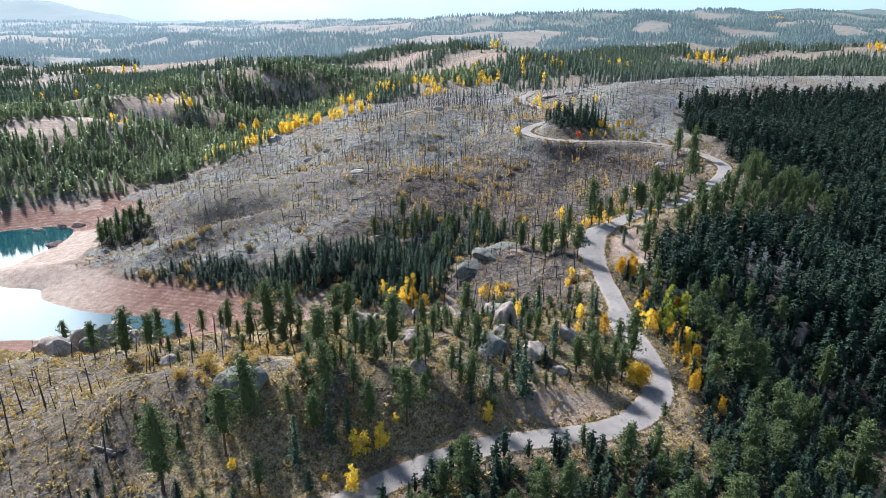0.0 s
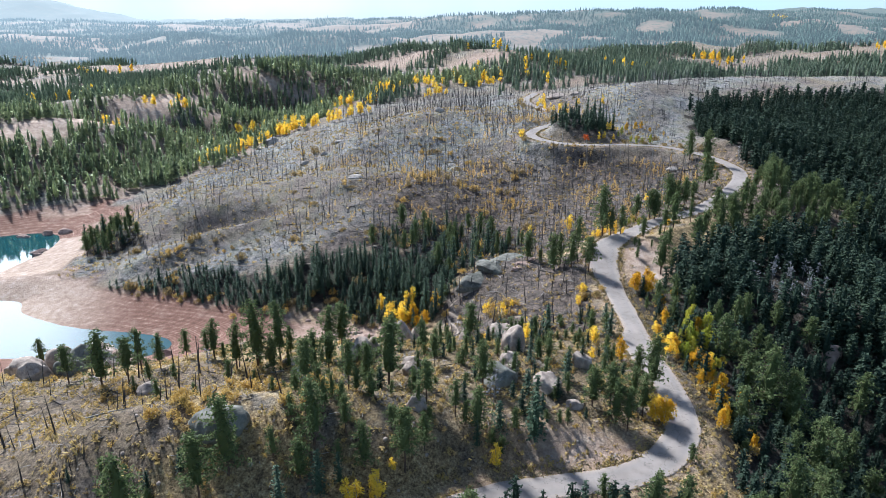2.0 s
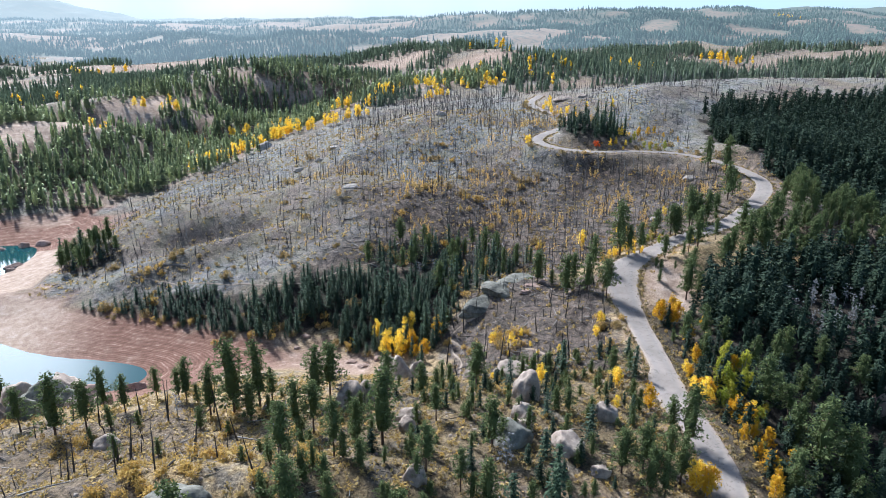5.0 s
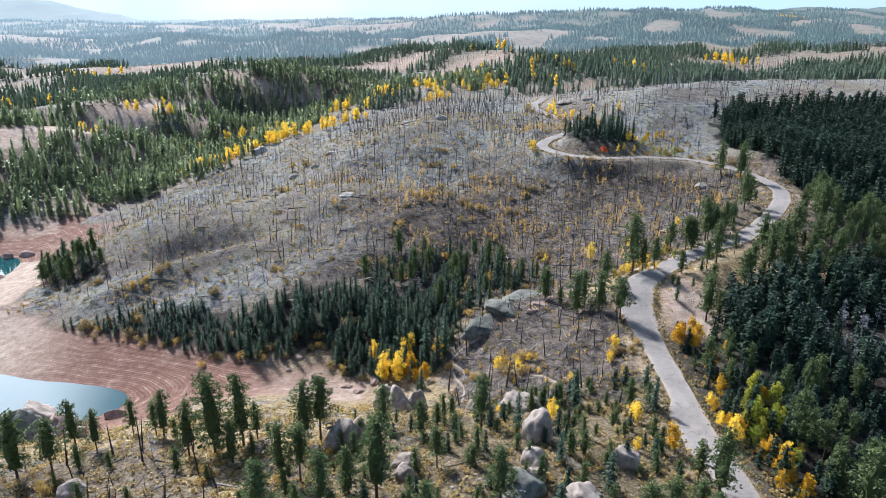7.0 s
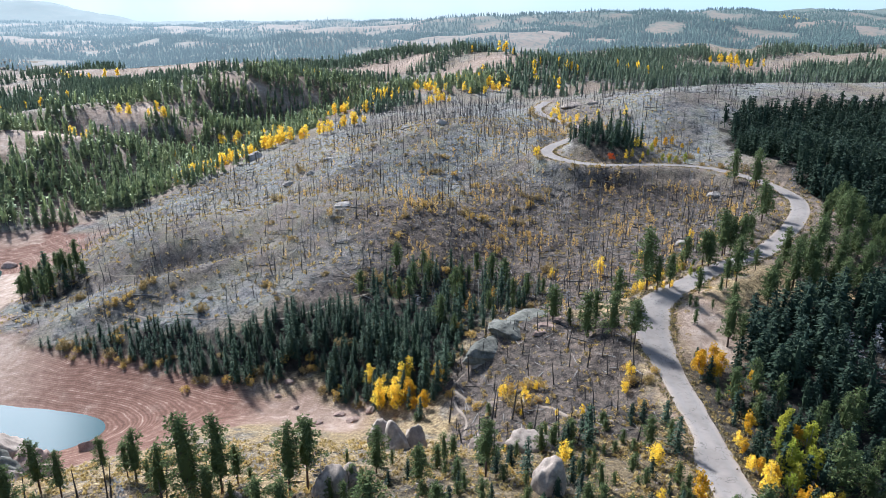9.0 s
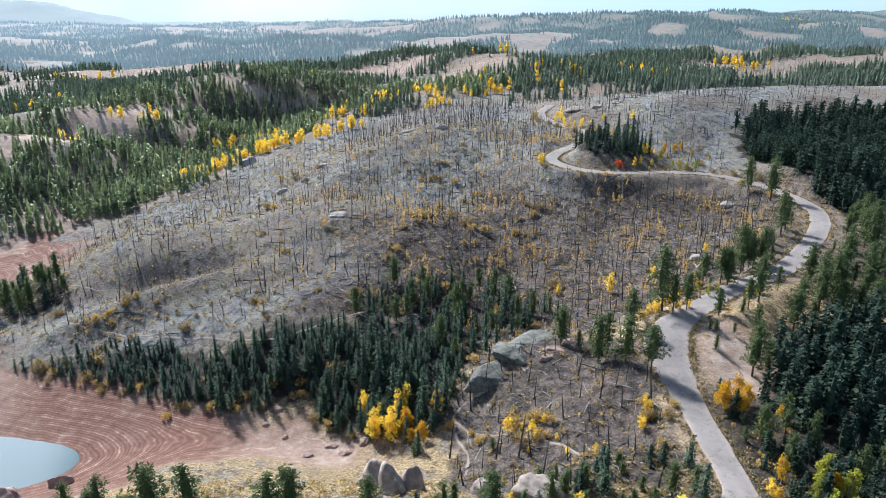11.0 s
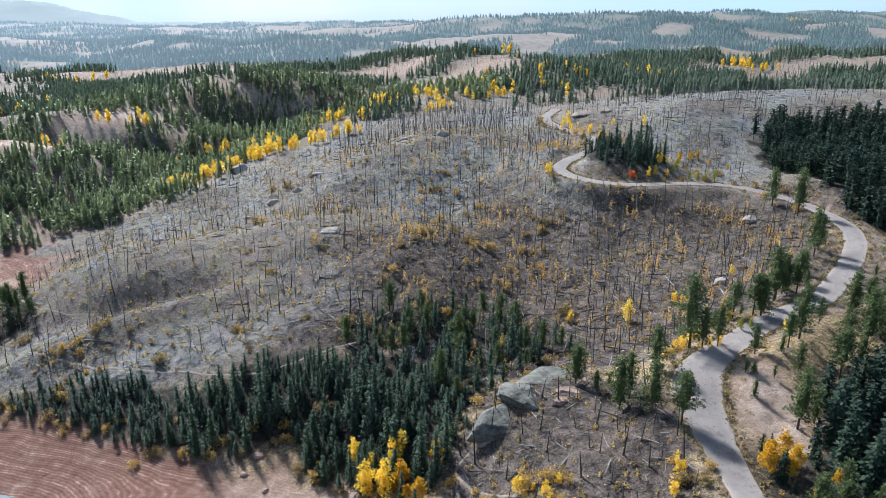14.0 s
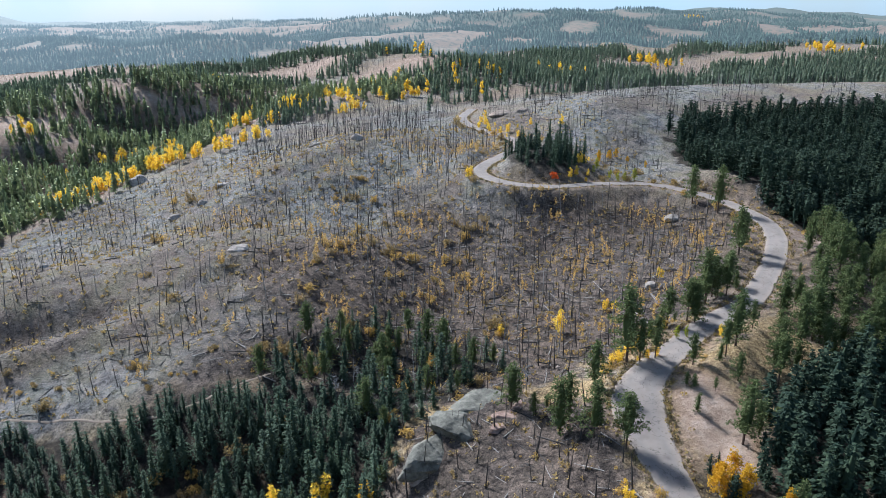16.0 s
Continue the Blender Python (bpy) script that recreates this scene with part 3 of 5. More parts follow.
def build_water():
    bm = bmesh.new()
    for x, y in ((-480, 120), (-86, 120), (-86, 236), (-120, 420), (-480, 420)):
        bm.verts.new((x, y, 0))
    bm.faces.new(bm.verts)
    me = bpy.data.meshes.new("water")
    bm.to_mesh(me)
    me.materials.append(WATER)
    tagged(new("water", me), "still dark green reservoir water mirroring the bright sky", "lake", kind="structure")


def build_trail(points, width=0.9):
    """A trodden footpath laid over the ground."""
    line = glide(points, 14)
    way = np.gradient(line, axis=0)
    side = np.stack([way[:, 1], -way[:, 0]], -1) / np.linalg.norm(way, axis=1)[:, None]
    i = np.arange(len(line)) * 1.0
    line = line + side * (0.12 * ripple(i, 0 * i, 60, 41))[:, None]
    rows = []
    for off, up in ((-0.5, -0.02), (-0.25, 0.09), (0.25, 0.09), (0.5, -0.02)):
        q = line + side * off * width
        rows.append(np.column_stack([q, land(q[:, 0], q[:, 1]) + up]))
    v = np.stack(rows, 1)
    a = (np.arange(len(line) - 1)[:, None] * 4 + np.arange(3)[None, :]).ravel()
    me = plain_mesh("trail", v.reshape(-1, 3), np.stack([a, a + 4, a + 5, a + 1], -1)[:, ::-1], TRAIL, True)
    tagged(new("trail", me), "narrow trodden footpath of pale dirt across a slope", "trail", kind="structure")


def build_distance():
    """Ridges far behind everything, their haze put into the material as glow."""
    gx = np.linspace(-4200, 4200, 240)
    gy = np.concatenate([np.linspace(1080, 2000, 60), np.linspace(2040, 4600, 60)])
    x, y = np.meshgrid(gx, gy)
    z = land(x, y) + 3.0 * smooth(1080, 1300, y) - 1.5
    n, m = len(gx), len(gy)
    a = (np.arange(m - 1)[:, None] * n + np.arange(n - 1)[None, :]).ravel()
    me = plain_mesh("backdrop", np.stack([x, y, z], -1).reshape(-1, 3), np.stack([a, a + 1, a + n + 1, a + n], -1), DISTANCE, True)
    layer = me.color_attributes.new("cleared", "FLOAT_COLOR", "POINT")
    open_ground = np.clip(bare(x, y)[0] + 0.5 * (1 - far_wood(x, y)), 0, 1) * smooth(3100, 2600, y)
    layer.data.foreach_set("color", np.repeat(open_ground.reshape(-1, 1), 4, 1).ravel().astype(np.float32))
    tagged(new("backdrop", me), "wooded ridges along the horizon, pale blue from haze painted as glow", "hills", kind="structure")


build_ground()
build_road()
build_water()
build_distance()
build_trail(((4, 220), (1, 216), (6, 209), (15, 203), (22, 196), (27, 189), (34, 184)), 0.7)
build_trail(((0, 215), (2, 208), (4, 201), (3, 192)), 0.65)
build_trail(((-158, 330), (-140, 305), (-122, 293), (-109, 291), (-94, 284)), 0.65)
build_trail(((-118, 270), (-101, 265), (-89, 261), (-72, 257), (-49, 252), (-25, 262)), 0.65)


# ---- plants ----
def tube(points, radii, sides=6):
    """A tapered round stem through the points."""
    verts, faces = [], []
    for i, (p, r) in enumerate(zip(points, radii)):
        p = Vector(p)
        ahead = (Vector(points[min(i + 1, len(points) - 1)]) - Vector(points[max(i - 1, 0)])).normalized()
        u = ahead.orthogonal().normalized()
        v = ahead.cross(u)
        for k in range(sides):
            a = 6.28318 * k / sides
            verts.append(tuple(p + (u * math.cos(a) + v * math.sin(a)) * r))
        if i:
            b = (i - 1) * sides
            faces += [(b + k, b + (k + 1) % sides, b + sides + (k + 1) % sides, b + sides + k) for k in range(sides)]
    faces.append(tuple(range(len(verts) - sides, len(verts))))
    return verts, faces


def join(pieces):
    verts, faces = [], []
    for v, f in pieces:
        n = len(verts)
        verts += list(v)
        faces += [tuple(i + n for i in q) for q in f]
    return verts, faces


def tufts(rng, centres, spread, count, size, flat=0.5, slim=0.32):
    """Many small leaf blades round the given centres, each a folded lozenge."""
    c = np.repeat(np.asarray(centres, float), count, 0)
    n = len(c)
    r = rng.normal(size=(n, 3))
    r /= np.linalg.norm(r, axis=1)[:, None]
    p = c + r * (rng.uniform(0.2, 1, (n, 1)) ** 0.6) * np.repeat(np.broadcast_to(spread, (len(centres),)), count)[:, None] * np.array([1, 1, flat + 0.25])
    u = r + rng.normal(size=(n, 3)) * 0.6
    u[:, 2] *= flat
    u /= np.linalg.norm(u, axis=1)[:, None]
    v = np.cross(u, rng.normal(size=(n, 3)))
    v /= np.linalg.norm(v, axis=1)[:, None]
    s = size * rng.uniform(0.6, 1.35, (n, 1))
    quad = np.stack([p - u * s * 0.5, p + v * s * slim, p + u * s * 0.6, p - v * s * slim], 1)
    return quad.reshape(-1, 3), np.arange(n * 4).reshape(n, 4)


def heart(rng, rings, sides, ragged=0.3):
    """The dense inner mass of a crown: uneven rings (height, radius), closed at the top."""
    verts, faces = [], []
    for i, (z, r) in enumerate(rings):
        for j in range(sides):
            a = 6.283 * (j + 0.5 * (i % 2) + rng.uniform(-0.25, 0.25)) / sides
            q = r * (1 + rng.uniform(-ragged, ragged))
            verts.append((q * math.cos(a), q * math.sin(a), z + rng.uniform(-0.3, 0.3) * r))
        if i:
            b = (i - 1) * sides
            faces += [(b + j, b + (j + 1) % sides, b + sides + (j + 1) % sides, b + sides + j) for j in range(sides)]
    faces.append(tuple(range(len(verts) - sides, len(verts))))
    return verts, faces


def pine_shape(seed, tall=11.0, bare=0.32, wide=2.1, clumps=46, blades=19, size=0.4, round_top=0.55):
    rng = np.random.default_rng(seed)
    lean = rng.normal(0, 0.25, 2)
    at = lambda u: (lean[0] * u * u, lean[1] * u * u, tall * u)
    stem = [tube([at(u) for u in (0, 0.25, 0.5, 0.75, 0.97)], [0.2, 0.16, 0.12, 0.07, 0.02], 6)]
    centres, spread = [], []
    turn = rng.uniform(0, 6.28)
    sway = rng.uniform(0, 6.28)
    outline = lambda w: wide * (0.62 + 0.62 * w) * (1 - w) ** (round_top + 0.08) * 1.32
    for k in range(clumps):
        u = bare + (1 - bare) * ((k + rng.uniform(0, 1)) / clumps) ** 0.92
        w = (u - bare) / (1 - bare)
        turn += 2.4 + rng.normal(0, 0.4)
        reach = outline(w) * rng.uniform(0.5, 1.2) * (1 + 0.28 * math.cos(turn - sway + 4 * w))
        x, y, z = at(u)
        tip = (x + reach * math.cos(turn), y + reach * math.sin(turn), z + 0.25 * reach * rng.uniform(-0.4, 0.8))
        if reach > 0.7:
            stem.append(tube([(x, y, z - 0.2), tip], [0.06, 0.015], 3))
            centres.append((x + 0.6 * (tip[0] - x), y + 0.6 * (tip[1] - y), 0.5 * (z + tip[2])))
            spread.append(0.6)
        centres.append(tip)
        spread.append(rng.uniform(0.45, 0.8))
    rings = [(tall * (bare + (1 - bare) * w), 0.36 * outline(w)) for w in (0.08, 0.28, 0.5, 0.72, 0.9)]
    core, faces = heart(rng, rings, 7, 0.4)
    core = [(x + lean[0] * (z / tall) ** 2, y + lean[1] * (z / tall) ** 2, z) for x, y, z in core]
    return join(stem), join([(core, faces), tufts(rng, centres, np.array(spread), blades, size, 0.5, 0.24)])


def far_conifer(seed, tall=12.0, wide=1.9, tiers=5, spikes=5, blades=0):
    """A plain conifer: stacked skirts of ragged points, with a few loose boughs."""
    rng = np.random.default_rng(seed)
    pieces = []
    full = rng.uniform(0.65, 0.95)
    for k in range(tiers):
        w = k / tiers
        r = wide * (1 - w) ** full * rng.uniform(0.8, 1.2) + 0.1
        z0 = tall * (0.05 + 0.86 * w)
        ox, oy = rng.normal(0, 0.12, 2) * r
        top = (0.3 * ox, 0.3 * oy, min(tall, z0 + 1.35 * tall / tiers))
        rim = []
        for j in range(spikes * 2):
            a, q = 6.283 * (j + rng.uniform(-0.35, 0.35)) / (spikes * 2), r * (rng.uniform(0.8, 1.3) if j % 2 else rng.uniform(0.25, 0.6))
            rim.append((ox + q * math.cos(a), oy + q * math.sin(a), z0 + (rng.uniform(-0.4, 0.2) if j % 2 else 0.25 * r)))
        n = len(rim)
        pieces.append(([top] + rim, [(0, 1 + j, 1 + (j + 1) % n) for j in range(n)]))
    if blades:
        h = rng.uniform(0.05, 0.9, blades)
        a = rng.uniform(0, 6.283, blades)
        q = wide * (1 - h) ** full * rng.uniform(0.7, 1.05, blades)
        pieces.append(tufts(rng, np.column_stack([q * np.cos(a), q * np.sin(a), tall * (0.05 + 0.9 * h)]), 0.3, 1, 0.95, 0.4, 0.26))
    return join(pieces)


def far_pine(seed, tall=11.0, wide=2.1, clumps=11, blades=6, size=1.0):
    """A rounded pine crown on a bare stem, plain enough to stand far off."""
    rng = np.random.default_rng(seed)
    centres = []
    low = rng.uniform(0.18, 0.32)
    for k in range(clumps):
        w = (k + rng.uniform(0, 1)) / clumps
        r, a = wide * (0.85 - 0.5 * w) * rng.uniform(0.5, 1.05), rng.uniform(0, 6.283)
        centres.append((r * math.cos(a), r * math.sin(a), tall * (low + (0.97 - low) * w)))
    core = heart(rng, [(tall * (low + (1 - low) * w), wide * q) for w, q in ((0.05, 0.18), (0.3, 0.34), (0.65, 0.26), (0.95, 0.06))], 5, 0.35)
    return join([tube([(0, 0, 0), (0, 0, tall * 0.5)], [0.2, 0.12], 3), core, tufts(rng, centres, 0.6, blades, size, 0.45, 0.28)])


def fir_shape(seed, tall=11.0, wide=2.4, levels=17, arms=8, sprays=4, low=0.05, size=1.0):
    """Whorls of drooping boughs, each a row of flat sprays, round a slim inner mass."""
    rng = np.random.default_rng(seed)
    stem = tube([(0, 0, 0), (0.05, 0, tall * 0.5), (0, 0, tall * 0.97)], [0.2, 0.12, 0.015], 5)
    bulge = rng.uniform(0.62, 0.9)
    sway = rng.uniform(0, 6.28)
    quads = []
    for k in range(levels):
        w = (k + rng.uniform(-0.3, 0.3)) / levels
        w = min(max(w, 0.0), 0.97)
        n = max(4, int(round(arms * (0.55 + 0.45 * (1 - w)))))
        first = rng.uniform(0, 6.28)
        for j in range(n):
            a = first + 6.283 * (j + rng.uniform(-0.35, 0.35)) / n
            reach = (wide * (1 - w) ** bulge * (1 + 0.2 * math.cos(a - sway)) + 0.15) * rng.uniform(0.6, 1.15)
            z = tall * (low + (0.97 - low) * w) + rng.uniform(-0.25, 0.25)
            droop, lift = rng.uniform(0.15, 0.5), rng.uniform(0.0, 0.25)
            d = np.array([math.cos(a), math.sin(a), 0.0])
            q = np.array([-math.sin(a), math.cos(a), 0.0])
            many = max(2, int(round(sprays * (0.5 + 0.5 * reach / wide))))
            for b in range(many):
                s0 = reach * (b + rng.uniform(0.1, 0.5)) / many
                for turn in (rng.uniform(-1.1, -0.2), rng.uniform(0.2, 1.1)):
                    out = d * math.cos(turn) + q * math.sin(turn)
                    long = size * rng.uniform(0.4, 0.75) * (0.5 + 0.5 * min(1.0, reach))
                    p = d * s0 + np.array([0, 0, z - droop * s0 + lift * s0 * s0 / max(reach, 0.3)])
                    u = out + np.array([0, 0, rng.uniform(-0.6, 0.15)])
                    v = np.cross(u, np.array([0, 0, 1.0]) + rng.normal(0, 0.5, 3))
                    v = v / np.linalg.norm(v) * long * rng.uniform(0.22, 0.36)
                    quads += [p - u * 0.15 * long, p + u * 0.45 * long + v, p + u * 1.0 * long, p + u * 0.45 * long - v]
    rings = [(tall * (low + (0.98 - low) * w), wide * 0.24 * (1 - w) ** bulge) for w in (0.0, 0.2, 0.42, 0.66, 0.93)]
    core = heart(rng, rings, 6, 0.6)
    return stem, join([core, (np.array(quads), np.arange(len(quads)).reshape(-1, 4))])


def aspen_shape(seed, tall=7.5, wide=1.5, clumps=28, blades=18, size=0.34):
    rng = np.random.default_rng(seed)
    stems, centres = [], []
    for s in range(rng.integers(2, 4)):
        ox, oy = rng.normal(0, 0.4, 2)
        h = tall * rng.uniform(0.75, 1.0)
        lean = rng.normal(0, 0.5, 2)
        foot = (0, 0, 0) if s == 0 else (0, 0, 0.25)
        stems.append(tube([foot, (ox + lean[0] * 0.4, oy + lean[1] * 0.4, h * 0.5), (ox + lean[0], oy + lean[1], h * 0.95)], [0.13 if s == 0 else 0.09, 0.07, 0.02], 5))
        for _ in range(clumps // 2 + 6):
            u = rng.uniform(0.2, 1.0)
            a, r = rng.uniform(0, 6.28), wide * rng.uniform(0.1, 0.75) * math.sin(math.pi * min(0.97, 0.12 + 0.82 * u)) ** 0.7
            centres.append((ox + lean[0] * u + r * math.cos(a), oy + lean[1] * u + r * math.sin(a), h * u))
    return join(stems), tufts(rng, centres, 0.5, blades, size, 0.9)


def snag_shape(seed, tall=9.0, stubs=6, thick=1.0):
    """A burned standing trunk with broken limbs."""
    rng = np.random.default_rng(seed)
    lean = rng.normal(0, 0.55, 2)
    at = lambda u: (lean[0] * u, lean[1] * u, tall * u)
    parts = [tube([at(0), at(0.4), at(1.0)], [0.13 * thick, 0.09 * thick, 0.03 * thick], 4)]
    for _ in range(stubs):
        u, a, r = rng.uniform(0.25, 0.97), rng.uniform(0, 6.28), rng.uniform(0.3, 0.9) * (1.1 - 0.4 * rng.uniform())
        p = at(u)
        parts.append(tube([p, (p[0] + r * math.cos(a), p[1] + r * math.sin(a), p[2] + rng.uniform(-0.25, 0.4))], [0.03 * thick, 0.01], 3))
    return join(parts)


def log_shape(seed, long=7.0):
    rng = np.random.default_rng(seed)
    bend = rng.normal(0, 0.15)
    parts = [tube([(-long / 2, 0, 0.1), (0, bend, 0.2), (long / 2, 0, 0.12)], [0.17, 0.13, 0.05], 5)]
    for _ in range(3):
        x, a = rng.uniform(-0.2, 0.45) * long, rng.uniform(-1.2, 1.2)
        parts.append(tube([(x, 0, 0.15), (x + 0.5, math.sin(a) * 0.8, 0.2 + abs(math.cos(a)) * 0.7)], [0.035, 0.01], 3))
    return join(parts)


def part(name, shape, material, parent, label="", smooth_faces=False):
    ob = new(name, plain_mesh(name, shape[0], shape[1], material, smooth_faces))
    ob.parent = parent
    return tagged(ob, label) if label else ob


def plant(name, stem, crown, bark, leaf, label, category, group, crown_label=""):
    top = tagged(new(name), label, category, group)
    part("trunk", stem, bark, top, smooth_faces=True)
    part("crown", crown, leaf, top, crown_label)
    return top


def stand(x, y, scale=1.0, turn=None, rng=None, sink=0.12):
    """A pose on the ground."""
    z = float(land(np.array([x]), np.array([y]))[0]) - sink
    return pose(x, y, z, 0, 0, turn if turn is not None else (rng.uniform(0, 360) if rng else 0)) @ Matrix.Scale(scale, 4)


def scatter(rng, box, gap, test, keep=1.0):
    """Jittered points in a box of the plan that pass the test, off the road and above the lake."""
    x0, x1, y0, y1 = box
    x, y = np.meshgrid(np.arange(x0, x1, gap), np.arange(y0, y1, gap))
    x, y = (x + rng.uniform(-0.48, 0.48, x.shape) * gap).ravel(), (y + rng.uniform(-0.48, 0.48, y.shape) * gap).ravel()
    ok = test(x, y) & (rng.uniform(size=x.shape) < keep)
    x, y = x[ok], y[ok]
    d, _, half = road_gap(x, y)
    ok = (d > half + 2.2) & (land(x, y, False) > 5.2)
    return np.stack([x[ok], y[ok]], -1)


def mass(name, shapes, spots, low, high, rng, material, label, category, lift=0.0, skew=1.0):
    """One joined mesh of many plants that nobody could count."""
    z = land(spots[:, 0], spots[:, 1]) - 0.12 + lift
    which, turn = rng.integers(0, len(shapes), len(spots)), rng.uniform(0, 6.283, len(spots))
    scale = low + (high - low) * rng.uniform(0, 1, len(spots)) ** skew
    verts, loops, sizes, n = [], [], [], 0
    for k, (v, f) in enumerate(shapes):
        i = np.nonzero(which == k)[0]
        v = np.asarray(v, float)
        c, s, q = np.cos(turn[i])[:, None], np.sin(turn[i])[:, None], scale[i][:, None]
        x, y, h = v[None, :, 0] * q, v[None, :, 1] * q, v[None, :, 2] * q
        verts.append(np.stack([x * c - y * s + spots[i, 0, None], x * s + y * c + spots[i, 1, None], h + z[i][:, None]], -1).reshape(-1, 3))
        flat = np.array([int(a) for face in f for a in face])
        loops.append((flat[None, :] + (n + len(v) * np.arange(len(i)))[:, None]).ravel())
        sizes.append(np.tile(np.array([len(face) for face in f]), len(i)))
        n += len(v) * len(i)
    verts, loops, sizes = np.vstack(verts), np.concatenate(loops), np.concatenate(sizes)
    me = bpy.data.meshes.new(name)
    me.vertices.add(len(verts))
    me.vertices.foreach_set("co", verts.ravel().astype(np.float32))
    me.loops.add(len(loops))
    me.loops.foreach_set("vertex_index", loops.astype(np.int32))
    me.polygons.add(len(sizes))
    me.polygons.foreach_set("loop_start", np.concatenate([[0], np.cumsum(sizes)[:-1]]).astype(np.int32))
    me.materials.append(material)
    me.update(calc_edges=True)
    return tagged(new(name, me), label, category, kind="stuff")


rng = np.random.default_rng(11)
PINES = [plant("pine_tree", *pine_shape(40 + k, tall, bare, wide), BARK, PINE_LEAF, "tall ponderosa pine with bare lower trunk and dark green crown", "pine tree", "pines")
         for k, (tall, bare, wide) in enumerate(((11.5, 0.22, 2.4), (10.5, 0.16, 2.5), (12.5, 0.28, 2.3), (9.5, 0.14, 2.4), (11.0, 0.34, 2.6)))]
YOUNG_PINES = [plant("young_pine", *pine_shape(50 + k, tall, 0.08, wide, 30, 15, 0.38), BARK, PINE_LEAF, "young bushy pine with olive green needles to the ground", "pine tree", "young pines")
               for k, (tall, wide) in enumerate(((6.5, 1.9), (5.0, 1.8), (8.0, 2.0)))]
ROUND_PINE = [plant("pine_tree", *pine_shape(58, 11.0, 0.3, 3.0, 64, 20, 0.4, 0.42), BARK, PINE_LEAF, "ponderosa pine with a full rounded crown beside the road", "pine tree", "pines")]
SPRUCES = [plant("spruce_tree", *fir_shape(60 + k, tall, wide, 18, 8, 3, 0.03), BARK, SPRUCE_LEAF, "dense dark green conical spruce with drooping boughs", "spruce tree", "spruces")
           for k, (tall, wide) in enumerate(((11.0, 2.7), (12.5, 2.5), (8.5, 2.7), (11.5, 2.3), (10.0, 2.8)))]
ASPENS = [plant("aspen_tree", *aspen_shape(80 + k, tall, wide), PALE_BARK, ASPEN_LEAF, "slender aspen with golden yellow autumn leaves", "aspen tree", "aspens")
          for k, (tall, wide) in enumerate(((6.5, 2.0), (5.5, 2.1), (7.5, 1.9)))]
GREEN_ASPENS = [plant("aspen_tree", *aspen_shape(90 + k, 8.5, 1.9, 36), PALE_BARK, GREEN_LEAF, "tall aspen with leaves turning from green to yellow", "aspen tree", "aspens") for k in range(2)]
SNAGS = [tagged(new("dead_tree", plain_mesh("dead_tree", *snag_shape(100 + k, tall, stubs, 2.0), CHAR)), "charred bare standing trunk of a burned tree", "dead tree", "burned trunks")
         for k, (tall, stubs) in enumerate(((9.5, 7), (7.5, 4), (11.0, 9), (4.5, 1)))]
FIRS = [plant("fir_tree", *fir_shape(70 + k, tall, wide), BARK, SHADED_FIR_LEAF, "broad blue-green fir with dense layered boughs", "fir tree", "firs")
        for k, (tall, wide) in enumerate(((11.0, 2.7), (13.0, 2.6), (9.5, 2.8), (10.5, 3.0), (12.0, 2.4)))]
ORANGE_ASPENS = [plant("aspen_tree", *aspen_shape(86 + k, tall, wide), PALE_BARK, SHADED_ORANGE_LEAF, "aspen with deep orange-yellow autumn leaves beside the road", "aspen tree", "aspens") for k, (tall, wide) in enumerate(((6.5, 2.0), (7.5, 1.9)))]
BUSHES = [plant("aspen_bush", *aspen_shape(190 + k, tall, wide, clumps, 12, 0.34), PALE_BARK, leaf, label, "bush", "autumn bushes")
          for k, (tall, wide, clumps, leaf, label) in enumerate(((2.6, 1.5, 10, BRUSH_LEAF, "low bush of golden aspen suckers on a slope"), (1.8, 1.7, 9, BRUSH_LEAF, "low bush of golden aspen suckers on a slope"), (2.4, 1.4, 9, SHRUB_LEAF, "tawny autumn bush among burned trunks"), (1.5, 1.5, 8, SHRUB_LEAF, "rusty orange autumn bush on burned ground")))]
used = set()


def shrub_shape(seed, wide=0.9, tall=0.9, clumps=6, blades=11, size=0.28):
    rng = np.random.default_rng(seed)
    c = np.column_stack([rng.normal(0, wide * 0.4, clumps), rng.normal(0, wide * 0.4, clumps), rng.uniform(0.25, 0.9, clumps) * tall])
    return tufts(rng, c, 0.4 * wide, blades, size, 0.8)


def rock_shape(seed, detail=1, cuts=4, low=0.62, high=0.88):
    """A worn block: a ball roughened at two scales, cut by a few joint planes, flat below."""
    rng = np.random.default_rng(seed)
    bm = bmesh.new()
    bmesh.ops.create_icosphere(bm, subdivisions=detail, radius=1.0)
    planes = []
    for _ in range(cuts):
        n = Vector(rng.normal(size=3)).normalized()
        planes.append((n, rng.uniform(low, high)))
    for v in bm.verts:
        p = v.co.copy()
        p *= 1 + 0.3 * noise.noise(p * 1.1 + Vector((seed, 0, 0)))
        for n, d in planes:
            over = p.dot(n) - d
            if over > 0:
                p -= n * over * 0.93
        p *= 1 + 0.1 * noise.noise(p * 3.1 + Vector((0, seed, 0))) - 0.09 * max(0.0, 0.35 - abs(noise.noise(p * 1.9 + Vector((seed, seed, 0)))) * 2.2) + 0.045 * noise.noise(p * 8 + Vector((0, 0, seed))) + 0.02 * noise.noise(p * 19 + Vector((0, 0, seed)))
        if p.z < -0.45:
            p.z = -0.45 + (p.z + 0.45) * 0.25
        v.co = p
    verts, faces = [tuple(v.co) for v in bm.verts], [tuple(v.index for v in f.verts) for f in bm.faces]
    bm.free()
    return verts, faces


